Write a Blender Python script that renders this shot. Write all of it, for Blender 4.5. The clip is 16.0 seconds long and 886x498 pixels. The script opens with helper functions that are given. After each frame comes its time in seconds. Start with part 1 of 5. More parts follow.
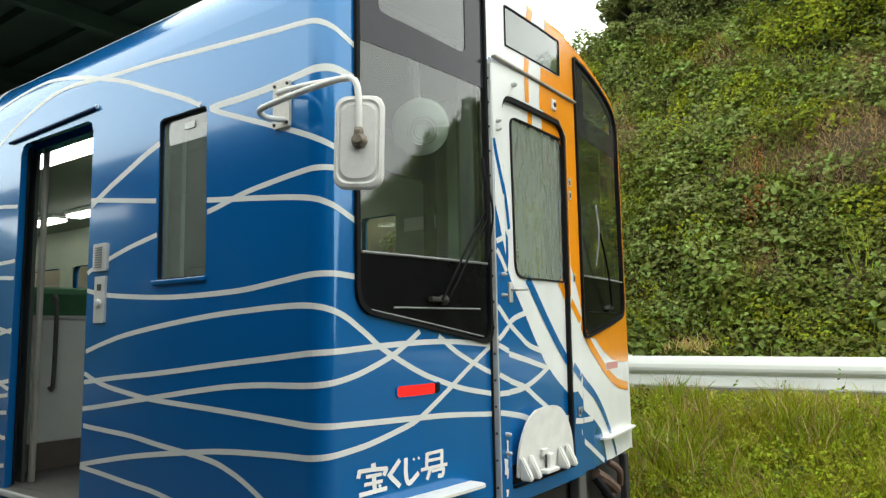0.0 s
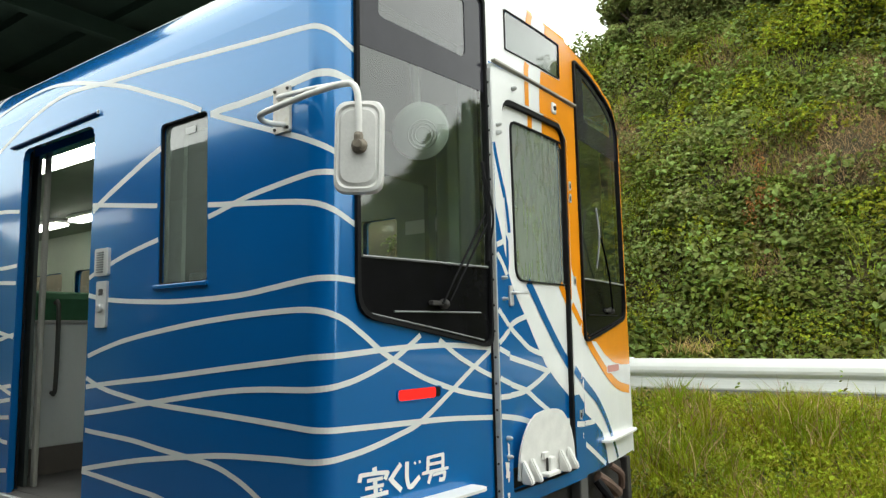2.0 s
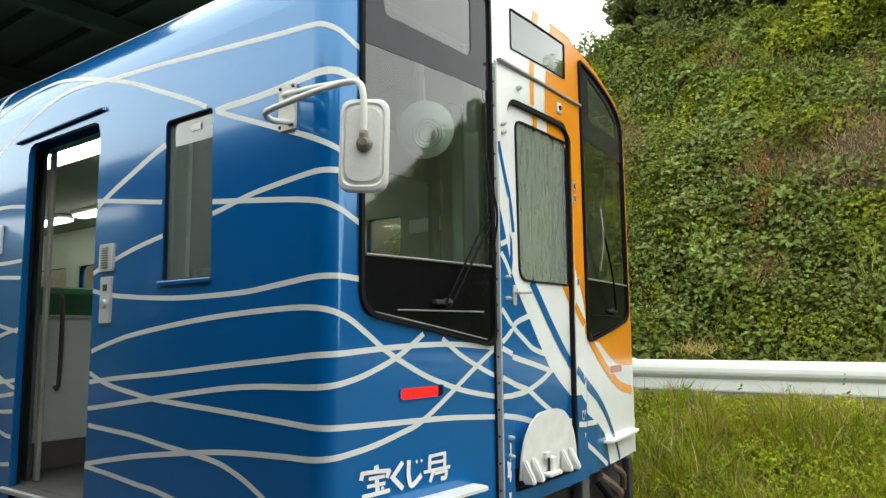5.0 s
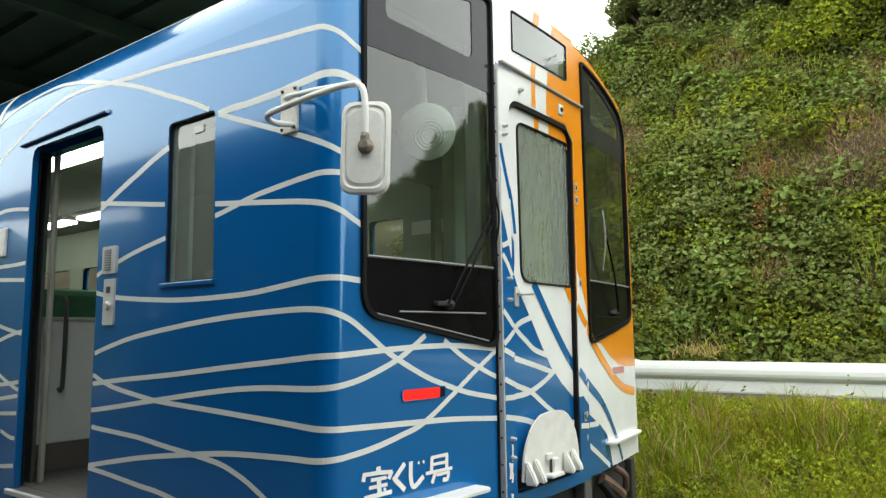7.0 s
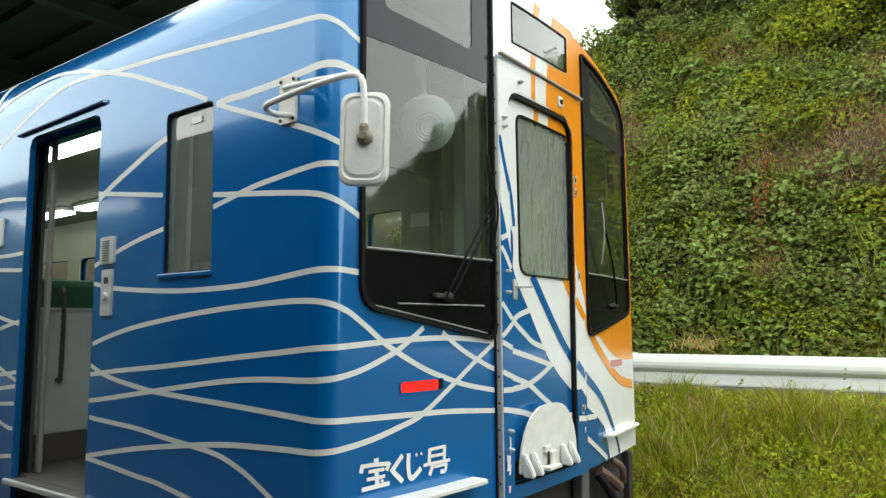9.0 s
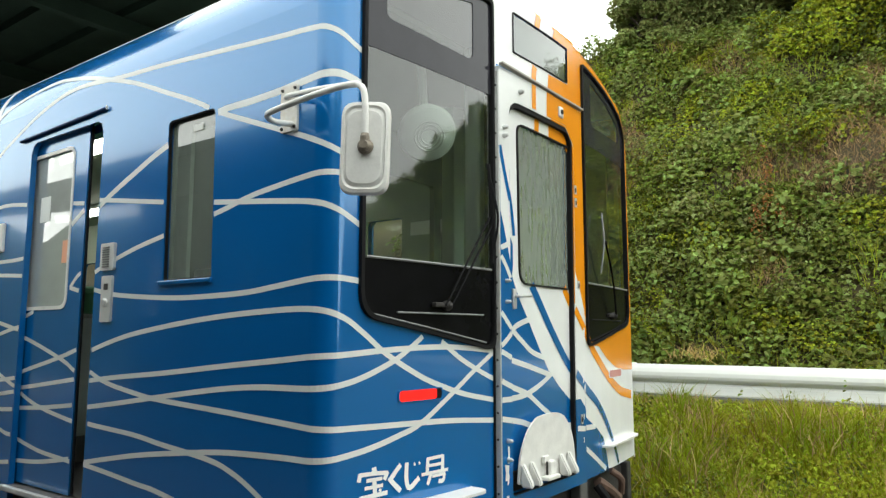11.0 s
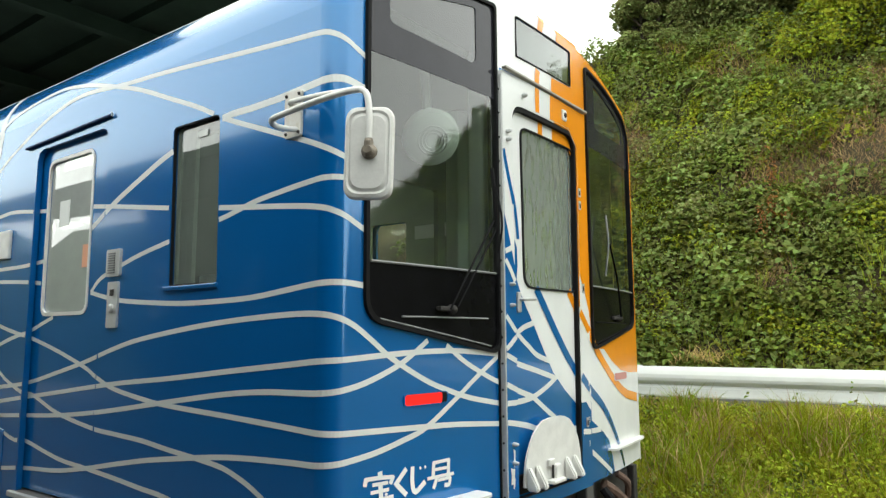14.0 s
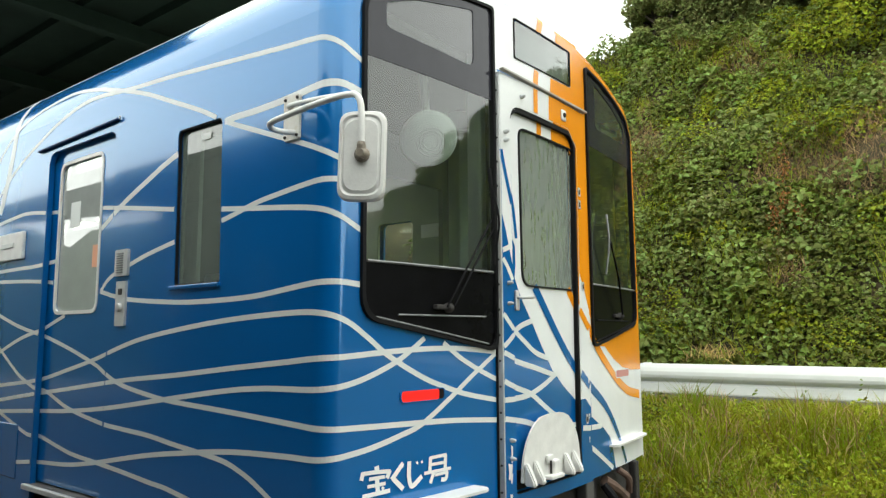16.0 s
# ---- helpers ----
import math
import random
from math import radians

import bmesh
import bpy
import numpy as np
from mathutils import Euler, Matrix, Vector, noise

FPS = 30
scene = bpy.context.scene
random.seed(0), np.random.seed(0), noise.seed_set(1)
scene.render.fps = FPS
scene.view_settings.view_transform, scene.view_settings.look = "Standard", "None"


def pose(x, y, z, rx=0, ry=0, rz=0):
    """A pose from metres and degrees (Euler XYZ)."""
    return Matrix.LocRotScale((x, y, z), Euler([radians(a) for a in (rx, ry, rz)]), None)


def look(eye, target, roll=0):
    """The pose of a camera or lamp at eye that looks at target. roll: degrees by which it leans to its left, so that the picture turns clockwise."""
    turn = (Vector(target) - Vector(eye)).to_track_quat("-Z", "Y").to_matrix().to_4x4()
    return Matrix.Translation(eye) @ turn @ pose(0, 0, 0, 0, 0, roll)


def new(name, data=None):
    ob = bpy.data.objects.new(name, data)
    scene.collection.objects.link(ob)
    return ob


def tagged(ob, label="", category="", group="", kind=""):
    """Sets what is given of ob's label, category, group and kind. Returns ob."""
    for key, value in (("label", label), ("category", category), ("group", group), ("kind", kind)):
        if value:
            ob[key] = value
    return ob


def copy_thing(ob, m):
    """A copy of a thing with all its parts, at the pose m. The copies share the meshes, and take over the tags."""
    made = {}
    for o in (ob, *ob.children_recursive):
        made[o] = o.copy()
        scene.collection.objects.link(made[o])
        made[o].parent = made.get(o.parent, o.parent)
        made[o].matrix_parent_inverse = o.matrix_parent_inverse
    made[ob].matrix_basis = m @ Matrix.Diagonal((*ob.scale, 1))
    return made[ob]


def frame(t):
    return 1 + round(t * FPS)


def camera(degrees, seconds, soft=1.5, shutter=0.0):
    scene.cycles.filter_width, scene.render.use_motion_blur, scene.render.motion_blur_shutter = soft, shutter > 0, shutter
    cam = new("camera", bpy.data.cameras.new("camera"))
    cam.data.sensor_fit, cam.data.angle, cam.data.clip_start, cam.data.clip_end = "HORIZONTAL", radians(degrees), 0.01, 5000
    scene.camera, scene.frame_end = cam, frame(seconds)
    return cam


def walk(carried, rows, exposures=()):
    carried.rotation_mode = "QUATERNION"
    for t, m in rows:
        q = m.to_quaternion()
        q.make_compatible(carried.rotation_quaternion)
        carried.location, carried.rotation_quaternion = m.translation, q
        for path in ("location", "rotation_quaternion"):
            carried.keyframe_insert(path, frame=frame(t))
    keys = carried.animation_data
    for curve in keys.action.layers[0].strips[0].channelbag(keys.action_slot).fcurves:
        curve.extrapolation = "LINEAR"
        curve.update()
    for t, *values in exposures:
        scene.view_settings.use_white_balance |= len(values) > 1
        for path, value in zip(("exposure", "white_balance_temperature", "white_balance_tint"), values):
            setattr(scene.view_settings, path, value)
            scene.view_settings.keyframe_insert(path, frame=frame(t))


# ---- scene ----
cam = camera(64.42, 16.0, soft=1.35)
PATH = [
    (0.0, pose(1.700, -1.739, 1.080, 96.64, 1.01, 35.84)),
    (0.5, pose(1.698, -1.738, 1.081, 96.38, 0.86, 35.86)),
    (1.0, pose(1.704, -1.736, 1.084, 96.45, 1.02, 35.98)),
    (1.5, pose(1.701, -1.740, 1.081, 96.57, 0.83, 35.81)),
    (2.0, pose(1.708, -1.741, 1.084, 96.86, 1.19, 36.00)),
    (2.5, pose(1.706, -1.740, 1.084, 96.74, 1.03, 36.22)),
    (3.0, pose(1.708, -1.740, 1.084, 96.70, 1.07, 36.41)),
    (3.5, pose(1.709, -1.742, 1.084, 96.74, 1.03, 36.51)),
    (4.0, pose(1.705, -1.742, 1.085, 96.64, 0.74, 36.48)),
    (6.5, pose(1.713, -1.742, 1.085, 97.04, 0.63, 36.00)),
    (7.0, pose(1.715, -1.744, 1.084, 96.90, 0.68, 36.47)),
    (7.5, pose(1.712, -1.740, 1.085, 96.26, 0.64, 36.32)),
    (8.0, pose(1.710, -1.737, 1.082, 96.10, 0.58, 36.43)),
    (10.5, pose(1.714, -1.742, 1.088, 96.81, 0.06, 36.14)),
    (11.0, pose(1.715, -1.742, 1.088, 96.92, -0.02, 36.29)),
    (11.5, pose(1.712, -1.744, 1.089, 96.95, -0.00, 36.53)),
    (12.0, pose(1.715, -1.743, 1.088, 97.06, 0.13, 36.11)),
    (12.5, pose(1.716, -1.742, 1.085, 97.16, 0.35, 36.03)),
    (13.0, pose(1.721, -1.741, 1.088, 97.17, 0.66, 36.17)),
    (13.5, pose(1.718, -1.741, 1.090, 97.17, 0.51, 36.47)),
    (14.0, pose(1.718, -1.746, 1.090, 97.19, 0.32, 36.69)),
    (14.5, pose(1.720, -1.744, 1.092, 97.35, 0.41, 36.45)),
    (15.0, pose(1.726, -1.742, 1.089, 97.30, 0.59, 36.33)),
    (15.5, pose(1.757, -1.740, 1.089, 97.28, 0.72, 36.51)),
    (16.0, pose(1.814, -1.745, 1.091, 96.99, 0.35, 37.95)),
]
walk(cam, PATH)

# ---- light: bright overcast sky, wide soft sun ----
world = bpy.data.worlds.new("overcast_sky")
scene.world = world
world.use_nodes = True
wn, wl = world.node_tree.nodes, world.node_tree.links
wn.clear()
sky = wn.new("ShaderNodeTexSky")
sky.sky_type, sky.sun_disc = "NISHITA", False
sky.sun_elevation, sky.sun_rotation = radians(66), radians(96)
sky.air_density, sky.dust_density = 1.0, 1.0
pale = wn.new("ShaderNodeHueSaturation")
pale.inputs["Saturation"].default_value = 0.15
cloud = wn.new("ShaderNodeMix")
cloud.data_type = "RGBA"
cloud.inputs["Factor"].default_value = 0.85
cloud.inputs["B"].default_value = (19.6, 20.5, 19.4, 1)
back = wn.new("ShaderNodeBackground")
back.inputs["Strength"].default_value = 0.15
wout = wn.new("ShaderNodeOutputWorld")
wl.new(sky.outputs[0], pale.inputs["Color"])
wl.new(pale.outputs[0], cloud.inputs["A"])
wl.new(cloud.outputs["Result"], back.inputs["Color"])
wl.new(back.outputs[0], wout.inputs["Surface"])
sun = new("sun", bpy.data.lights.new("sun", "SUN"))
sun.data.energy, sun.data.angle, sun.data.color = 0.75, radians(30), (1.0, 0.97, 0.92)
sun.matrix_world = look((5, 0.8, 11.5), (0, 0, 0))
scene.view_settings.exposure = 0.0


# ---- materials ----
def mat(name, color, rough=0.5, metal=0.0, var=0.12, scale=6.0, bump=0.0, bscale=60.0, coat=0.0, island=0.0, spec=0.5, translucent=0.0, color2=None):
    """Procedural surface: base colour varied at two scales, with relief and wear."""
    m = bpy.data.materials.new(name)
    m.use_nodes = True
    n, l = m.node_tree.nodes, m.node_tree.links
    bsdf, out = n["Principled BSDF"], n["Material Output"]
    tc = n.new("ShaderNodeTexCoord")
    big = n.new("ShaderNodeTexNoise")
    big.inputs["Scale"].default_value, big.inputs["Detail"].default_value = scale, 6
    fine = n.new("ShaderNodeTexNoise")
    fine.inputs["Scale"].default_value, fine.inputs["Detail"].default_value = bscale, 3
    l.new(tc.outputs["Object"], big.inputs["Vector"])
    l.new(tc.outputs["Object"], fine.inputs["Vector"])
    add = n.new("ShaderNodeMath")
    add.operation = "MULTIPLY_ADD"
    add.inputs[1].default_value = 0.3
    l.new(fine.outputs[0], add.inputs[0])
    l.new(big.outputs[0], add.inputs[2])
    ramp = n.new("ShaderNodeMapRange")
    ramp.inputs["From Min"].default_value, ramp.inputs["From Max"].default_value = 0.35, 0.95
    l.new(add.outputs[0], ramp.inputs["Value"])
    mix = n.new("ShaderNodeMix")
    mix.data_type = "RGBA"
    c2 = color2 or tuple(min(1, c * (1 + var)) for c in color)
    c1 = tuple(c * (1 - var) for c in color) if color2 is None else color
    mix.inputs["A"].default_value, mix.inputs["B"].default_value = (*c1, 1), (*c2, 1)
    l.new(ramp.outputs[0], mix.inputs["Factor"])
    col = mix.outputs["Result"]
    if island:
        geo = n.new("ShaderNodeNewGeometry")
        hsv = n.new("ShaderNodeHueSaturation")
        for key, lo, hi in (("Value", 1 - island, 1 + island), ("Hue", 0.5 - island * 0.09, 0.5 + island * 0.05)):
            mr = n.new("ShaderNodeMapRange")
            mr.inputs["To Min"].default_value, mr.inputs["To Max"].default_value = lo, hi
            l.new(geo.outputs["Random Per Island"], mr.inputs["Value"])
            l.new(mr.outputs[0], hsv.inputs[key])
        l.new(col, hsv.inputs["Color"])
        col = hsv.outputs[0]
    l.new(col, bsdf.inputs["Base Color"])
    rr = n.new("ShaderNodeMapRange")
    rr.inputs["To Min"].default_value, rr.inputs["To Max"].default_value = rough * 0.85, min(1, rough * 1.15)
    l.new(fine.outputs[0], rr.inputs["Value"])
    l.new(rr.outputs[0], bsdf.inputs["Roughness"])
    bsdf.inputs["Metallic"].default_value = metal
    bsdf.inputs["Specular IOR Level"].default_value = spec
    bsdf.inputs["Coat Weight"].default_value = coat
    bsdf.inputs["Coat Roughness"].default_value = 0.06
    if bump:
        b = n.new("ShaderNodeBump")
        b.inputs["Strength"].default_value, b.inputs["Distance"].default_value = bump, 0.01
        l.new(fine.outputs[0], b.inputs["Height"])
        l.new(b.outputs[0], bsdf.inputs["Normal"])
    if translucent:
        tr = n.new("ShaderNodeBsdfTranslucent")
        l.new(col, tr.inputs["Color"])
        ms = n.new("ShaderNodeMixShader")
        ms.inputs[0].default_value = translucent
        l.new(bsdf.outputs[0], ms.inputs[1])
        l.new(tr.outputs[0], ms.inputs[2])
        l.new(ms.outputs[0], out.inputs["Surface"])
    return m


def glass_mat(name, tint, gloss=1.0, film_mix=0.0, rough=0.0, film=(0.40, 0.46, 0.41), streak=0.8, grain=(11, 11, 1.2)):
    """Thin pane: tinted see-through with a mirror-like Fresnel sheen and a pale film, for grime or for painted sky
    reflection.
    """
    m = bpy.data.materials.new(name)
    m.use_nodes = True
    n, l = m.node_tree.nodes, m.node_tree.links
    out = n["Material Output"]
    n.remove(n["Principled BSDF"])
    tr, gl, df = n.new("ShaderNodeBsdfTransparent"), n.new("ShaderNodeBsdfGlossy"), n.new("ShaderNodeBsdfDiffuse")
    tr.inputs["Color"].default_value = (*tint, 1)
    gl.inputs["Roughness"].default_value = rough
    df.inputs["Color"].default_value = (*film, 1)
    fr = n.new("ShaderNodeFresnel")
    fr.inputs["IOR"].default_value = 1.5
    k = n.new("ShaderNodeMath")
    k.operation, k.use_clamp = "MULTIPLY", True
    k.inputs[1].default_value = gloss
    l.new(fr.outputs[0], k.inputs[0])
    noise_t = n.new("ShaderNodeTexNoise")
    tc = n.new("ShaderNodeTexCoord")
    mp = n.new("ShaderNodeMapping")
    mp.inputs["Scale"].default_value = grain
    l.new(tc.outputs["Object"], mp.inputs["Vector"])
    l.new(mp.outputs[0], noise_t.inputs["Vector"])
    noise_t.inputs["Detail"].default_value = 3
    dm = n.new("ShaderNodeMath")
    dm.operation, dm.inputs[1].default_value, dm.inputs[2].default_value = "MULTIPLY_ADD", film_mix * streak, film_mix * (1.0 - streak / 2)
    l.new(noise_t.outputs[0], dm.inputs[0])
    a, b = n.new("ShaderNodeMixShader"), n.new("ShaderNodeMixShader")
    l.new(dm.outputs[0], a.inputs[0])
    l.new(tr.outputs[0], a.inputs[1])
    l.new(df.outputs[0], a.inputs[2])
    l.new(k.outputs[0], b.inputs[0])
    l.new(a.outputs[0], b.inputs[1])
    l.new(gl.outputs[0], b.inputs[2])
    l.new(b.outputs[0], out.inputs["Surface"])
    return m


def glow_mat(name, color, strength):
    m = bpy.data.materials.new(name)
    m.use_nodes = True
    bsdf = m.node_tree.nodes["Principled BSDF"]
    bsdf.inputs["Base Color"].default_value = (*color, 1)
    bsdf.inputs["Emission Color"].default_value = (*color, 1)
    bsdf.inputs["Emission Strength"].default_value = strength
    return m


BLUE = mat("blue_pearl_enamel", (0.0006, 0.122, 0.40), 0.17, metal=0.15, spec=0.75, var=0.06, scale=1.5, bscale=180, bump=0.006, coat=0.8)
BLUE.node_tree.nodes["Principled BSDF"].inputs["Specular Tint"].default_value = (0.5, 0.95, 1.0, 1)
WHITE = mat("white_enamel", (0.80, 0.82, 0.81), 0.25, var=0.05, scale=5, bscale=90, bump=0.02, coat=0.3)
STRIPE = mat("white_stripe_film", (0.68, 0.71, 0.69), 0.3, var=0.05, scale=5, bscale=90)
ORANGE = mat("orange_enamel", (0.85, 0.295, 0.008), 0.22, var=0.06, scale=4, bscale=90, coat=0.3)
ROOFGREY = mat("roof_paint", (0.45, 0.47, 0.48), 0.5, var=0.15, scale=3)
BLACK = mat("black_panel", (0.005, 0.005, 0.006), 0.25, var=0.4, scale=8, spec=0.08)
RUBBER = mat("black_rubber", (0.010, 0.010, 0.011), 0.6, var=0.3, scale=20, bump=0.1, spec=0.1)
TINT = mat("dark_tinted_band", (0.026, 0.026, 0.034), 0.07, var=0.1, scale=8, spec=0.30)
STEEL = mat("brushed_steel", (0.55, 0.56, 0.55), 0.4, metal=0.35, var=0.12, scale=15, bump=0.05)
ALU = mat("aluminium_trim", (0.60, 0.61, 0.60), 0.4, metal=0.4, var=0.12, scale=12)
CREAM = mat("worn_white_paint", (0.74, 0.74, 0.71), 0.4, var=0.12, scale=14, bscale=120, bump=0.05)
RUSTY = mat("rust_stained_paint", (0.60, 0.55, 0.46), 0.5, scale=30, color2=(0.72, 0.72, 0.69), bump=0.08)
DARKMETAL = mat("grimy_undergear", (0.028, 0.026, 0.024), 0.75, var=0.5, scale=12, bump=0.3)
BROWNMETAL = mat("rusty_casting", (0.12, 0.075, 0.055), 0.8, var=0.4, scale=14, bump=0.3)
INNER = mat("pale_green_lining", (0.58, 0.67, 0.57), 0.5, var=0.06, scale=3)
INNERWHITE = mat("white_lining", (0.80, 0.83, 0.80), 0.45, var=0.05, scale=3)
INNERDARK = mat("dark_lining", (0.05, 0.06, 0.055), 0.6, var=0.2, scale=4)
FLOORMAT = mat("grey_vinyl_floor", (0.10, 0.095, 0.09), 0.6, var=0.2, scale=8)
SEAT = mat("green_plush", (0.05, 0.17, 0.085), 0.9, var=0.2, scale=12, bump=0.2, bscale=200)
LAMP = glow_mat("tube_lamp", (1.0, 0.97, 0.88), 8.0)
RED = glow_mat("red_lens", (0.80, 0.008, 0.004), 0.70)
PINK = mat("unlit_lens", (0.55, 0.22, 0.19), 0.25, var=0.1)
GLASS = glass_mat("windscreen_glass", (0.82, 0.93, 0.85), 2.3, 0.028, rough=0.035, film=(0.34, 0.42, 0.36), grain=(6, 6, 2))
GLASSDOOR = glass_mat("streaked_door_glass", (0.74, 0.86, 0.76), 2.0, 0.42, film=(0.50, 0.57, 0.51), streak=0.6, grain=(6, 6, 1.3))
# On upper, side and leaf panes the pale film paints in the sky's reflection.
GLASSTOP = glass_mat("sky_grey_upper_glass", (0.60, 0.64, 0.66), 2.2, 0.12, film=(0.42, 0.44, 0.46), streak=0.6, grain=(3, 3, 2))
GLASSSIDE = glass_mat("side_glass", (0.68, 0.76, 0.69), 2.6, 0.32, streak=1.2, grain=(5, 5, 2.5))
GLASSFAR = glass_mat("far_side_glass", (0.85, 0.90, 0.86), 0.5, 0.02)
GLASSLEAF = glass_mat("sky_veiled_door_glass", (0.62, 0.70, 0.64), 2.6, 0.78, film=(0.58, 0.62, 0.59), streak=0.25, grain=(2, 2, 2.5))
SKYGREY = mat("sky_grey_blind", (0.30, 0.31, 0.33), 0.12, var=0.1, scale=6)
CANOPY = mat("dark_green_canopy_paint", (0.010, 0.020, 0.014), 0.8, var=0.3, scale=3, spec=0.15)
CONCRETE = mat("platform_asphalt", (0.05, 0.05, 0.052), 0.85, var=0.2, scale=3, bump=0.3)
ASPHALT = mat("asphalt", (0.05, 0.05, 0.052), 0.9, var=0.2, scale=6, bump=0.3)
BALLAST = mat("track_ballast", (0.14, 0.12, 0.10), 0.95, var=0.5, scale=40, bump=0.8)
GALV = mat("white_guardrail_paint", (0.70, 0.72, 0.70), 0.4, var=0.08, scale=2.5, bscale=25, color2=(0.62, 0.64, 0.60), bump=0.03)
SOIL = mat("hill_soil", (0.022, 0.026, 0.012), 0.95, scale=1.3, color2=(0.13, 0.095, 0.05), bump=0.6, bscale=25)
BANKSOIL = mat("bank_soil", (0.05, 0.07, 0.015), 0.95, scale=1.5, color2=(0.11, 0.10, 0.035), bump=0.6, bscale=25)
LEAF = mat("kudzu_leaf", (0.170, 0.218, 0.038), 0.65, spec=0.2, var=0.30, scale=0.8, island=0.50, translucent=0.24)
LEAFPALE = mat("pale_leaf", (0.225, 0.295, 0.080), 0.65, spec=0.2, var=0.25, scale=0.8, island=0.4, translucent=0.3)
LEAFDARK = mat("evergreen_leaf", (0.25, 0.29, 0.10), 0.7, spec=0.15, var=0.3, scale=0.7, island=0.5, translucent=0.3)
GRASS = mat("grass_blade", (0.125, 0.25, 0.010), 0.8, spec=0.1, scale=0.9, color2=(0.38, 0.37, 0.025), island=0.45, translucent=0.3)
LEAFFRESH = mat("fresh_leaf", (0.32, 0.37, 0.028), 0.65, spec=0.2, var=0.25, scale=1.2, island=0.4, translucent=0.35)
STRAWMAT = mat("pale_straw", (0.62, 0.46, 0.17), 0.8, var=0.25, scale=3, island=0.3, translucent=0.2)
DRY = mat("dry_stalk", (0.42, 0.28, 0.13), 0.8, var=0.3, scale=2, island=0.4, translucent=0.1)
BARK = mat("bark", (0.06, 0.045, 0.03), 0.9, var=0.4, scale=9, bump=0.6)
WOODS = mat("added_dark_woods", (0.030, 0.055, 0.022), 0.9, var=0.6, scale=0.6, bump=0.8, bscale=5)


# ---- mesh helpers ----
def part(name, bm, material, parent=None, label="", smooth=False):
    """Link a bmesh as one mesh object under a thing or a part."""
    me = bpy.data.meshes.new(name)
    bm.normal_update()
    bm.to_mesh(me)
    bm.free()
    for m in (material if isinstance(material, (list, tuple)) else [material]):
        me.materials.append(m)
    if smooth:
        for p in me.polygons:
            p.use_smooth = True
        me.set_sharp_from_angle(angle=radians(35))
    ob = new(name, me)
    if parent:
        ob.parent = parent
    if label:
        tagged(ob, label)
    return ob


def thing(name, label, category, group="", kind="", at=(0, 0, 0)):
    ob = new(name)
    ob.location = at
    return tagged(ob, label, category, group, kind)


def box(x0, y0, z0, x1, y1, z1, bevel=0.0, bm=None, seg=2):
    bm2 = bmesh.new()
    bmesh.ops.create_cube(bm2, size=1, matrix=Matrix.Translation(((x0 + x1) / 2, (y0 + y1) / 2, (z0 + z1) / 2)) @ Matrix.Diagonal((abs(x1 - x0), abs(y1 - y0), abs(z1 - z0), 1)))
    if bevel:
        bmesh.ops.bevel(bm2, geom=bm2.edges[:], offset=bevel, segments=seg, affect="EDGES", profile=0.5)
    return join(bm, bm2)


def join(bm, bm2, m=None):
    if m is not None:
        bm2.transform(m)
    if bm is None:
        return bm2
    me = bpy.data.meshes.new("tmp")
    bm2.to_mesh(me)
    bm2.free()
    bm.from_mesh(me)
    bpy.data.meshes.remove(me)
    return bm


def spline(pts, step=0.02):
    """Catmull-Rom curve through 2D or 3D points, sampled evenly."""
    p = [np.array(q, float) for q in pts]
    p = [2 * p[0] - p[1]] + p + [2 * p[-1] - p[-2]]
    out = []
    for i in range(1, len(p) - 2):
        n = max(2, int(np.linalg.norm(p[i + 1] - p[i]) / step))
        for k in range(n):
            t = k / n
            out.append(0.5 * (2 * p[i] + (p[i + 1] - p[i - 1]) * t + (2 * p[i - 1] - 5 * p[i] + 4 * p[i + 1] - p[i + 2]) * t * t + (3 * p[i] - p[i - 1] - 3 * p[i + 1] + p[i + 2]) * t ** 3))
    out.append(p[-2])
    return out


def tube(pts, r, bm=None, seg=10, smooth_path=True, step=0.02):
    pts = [Vector(q) for q in (spline(pts, step) if smooth_path else pts)]
    bm = bm or bmesh.new()
    rings = []
    up = Vector((0.13, 0.31, 0.94))
    for i, p in enumerate(pts):
        d = (pts[min(i + 1, len(pts) - 1)] - pts[max(i - 1, 0)]).normalized()
        a = d.cross(up)
        a = (a if a.length > 0.05 else d.cross(Vector((1, 0, 0)))).normalized()
        b = d.cross(a)
        rings.append([bm.verts.new(p + r * (a * math.cos(k * math.tau / seg) + b * math.sin(k * math.tau / seg))) for k in range(seg)])
    for q, w in zip(rings, rings[1:]):
        for k in range(seg):
            bm.faces.new((q[k], q[(k + 1) % seg], w[(k + 1) % seg], w[k]))
    bm.faces.new(rings[0][::-1])
    bm.faces.new(rings[-1])
    return bm


def lathe(profile, seg=24, bm=None, m=None):
    """Turn (radius, height) points about z."""
    bm2 = bmesh.new()
    rings = [[bm2.verts.new((r * math.cos(k * math.tau / seg), r * math.sin(k * math.tau / seg), h)) for k in range(seg)] for r, h in profile]
    for q, w in zip(rings, rings[1:]):
        for k in range(seg):
            bm2.faces.new((q[k], q[(k + 1) % seg], w[(k + 1) % seg], w[k]))
    bm2.faces.new(rings[0][::-1])
    bm2.faces.new(rings[-1])
    return join(bm, bm2, m)


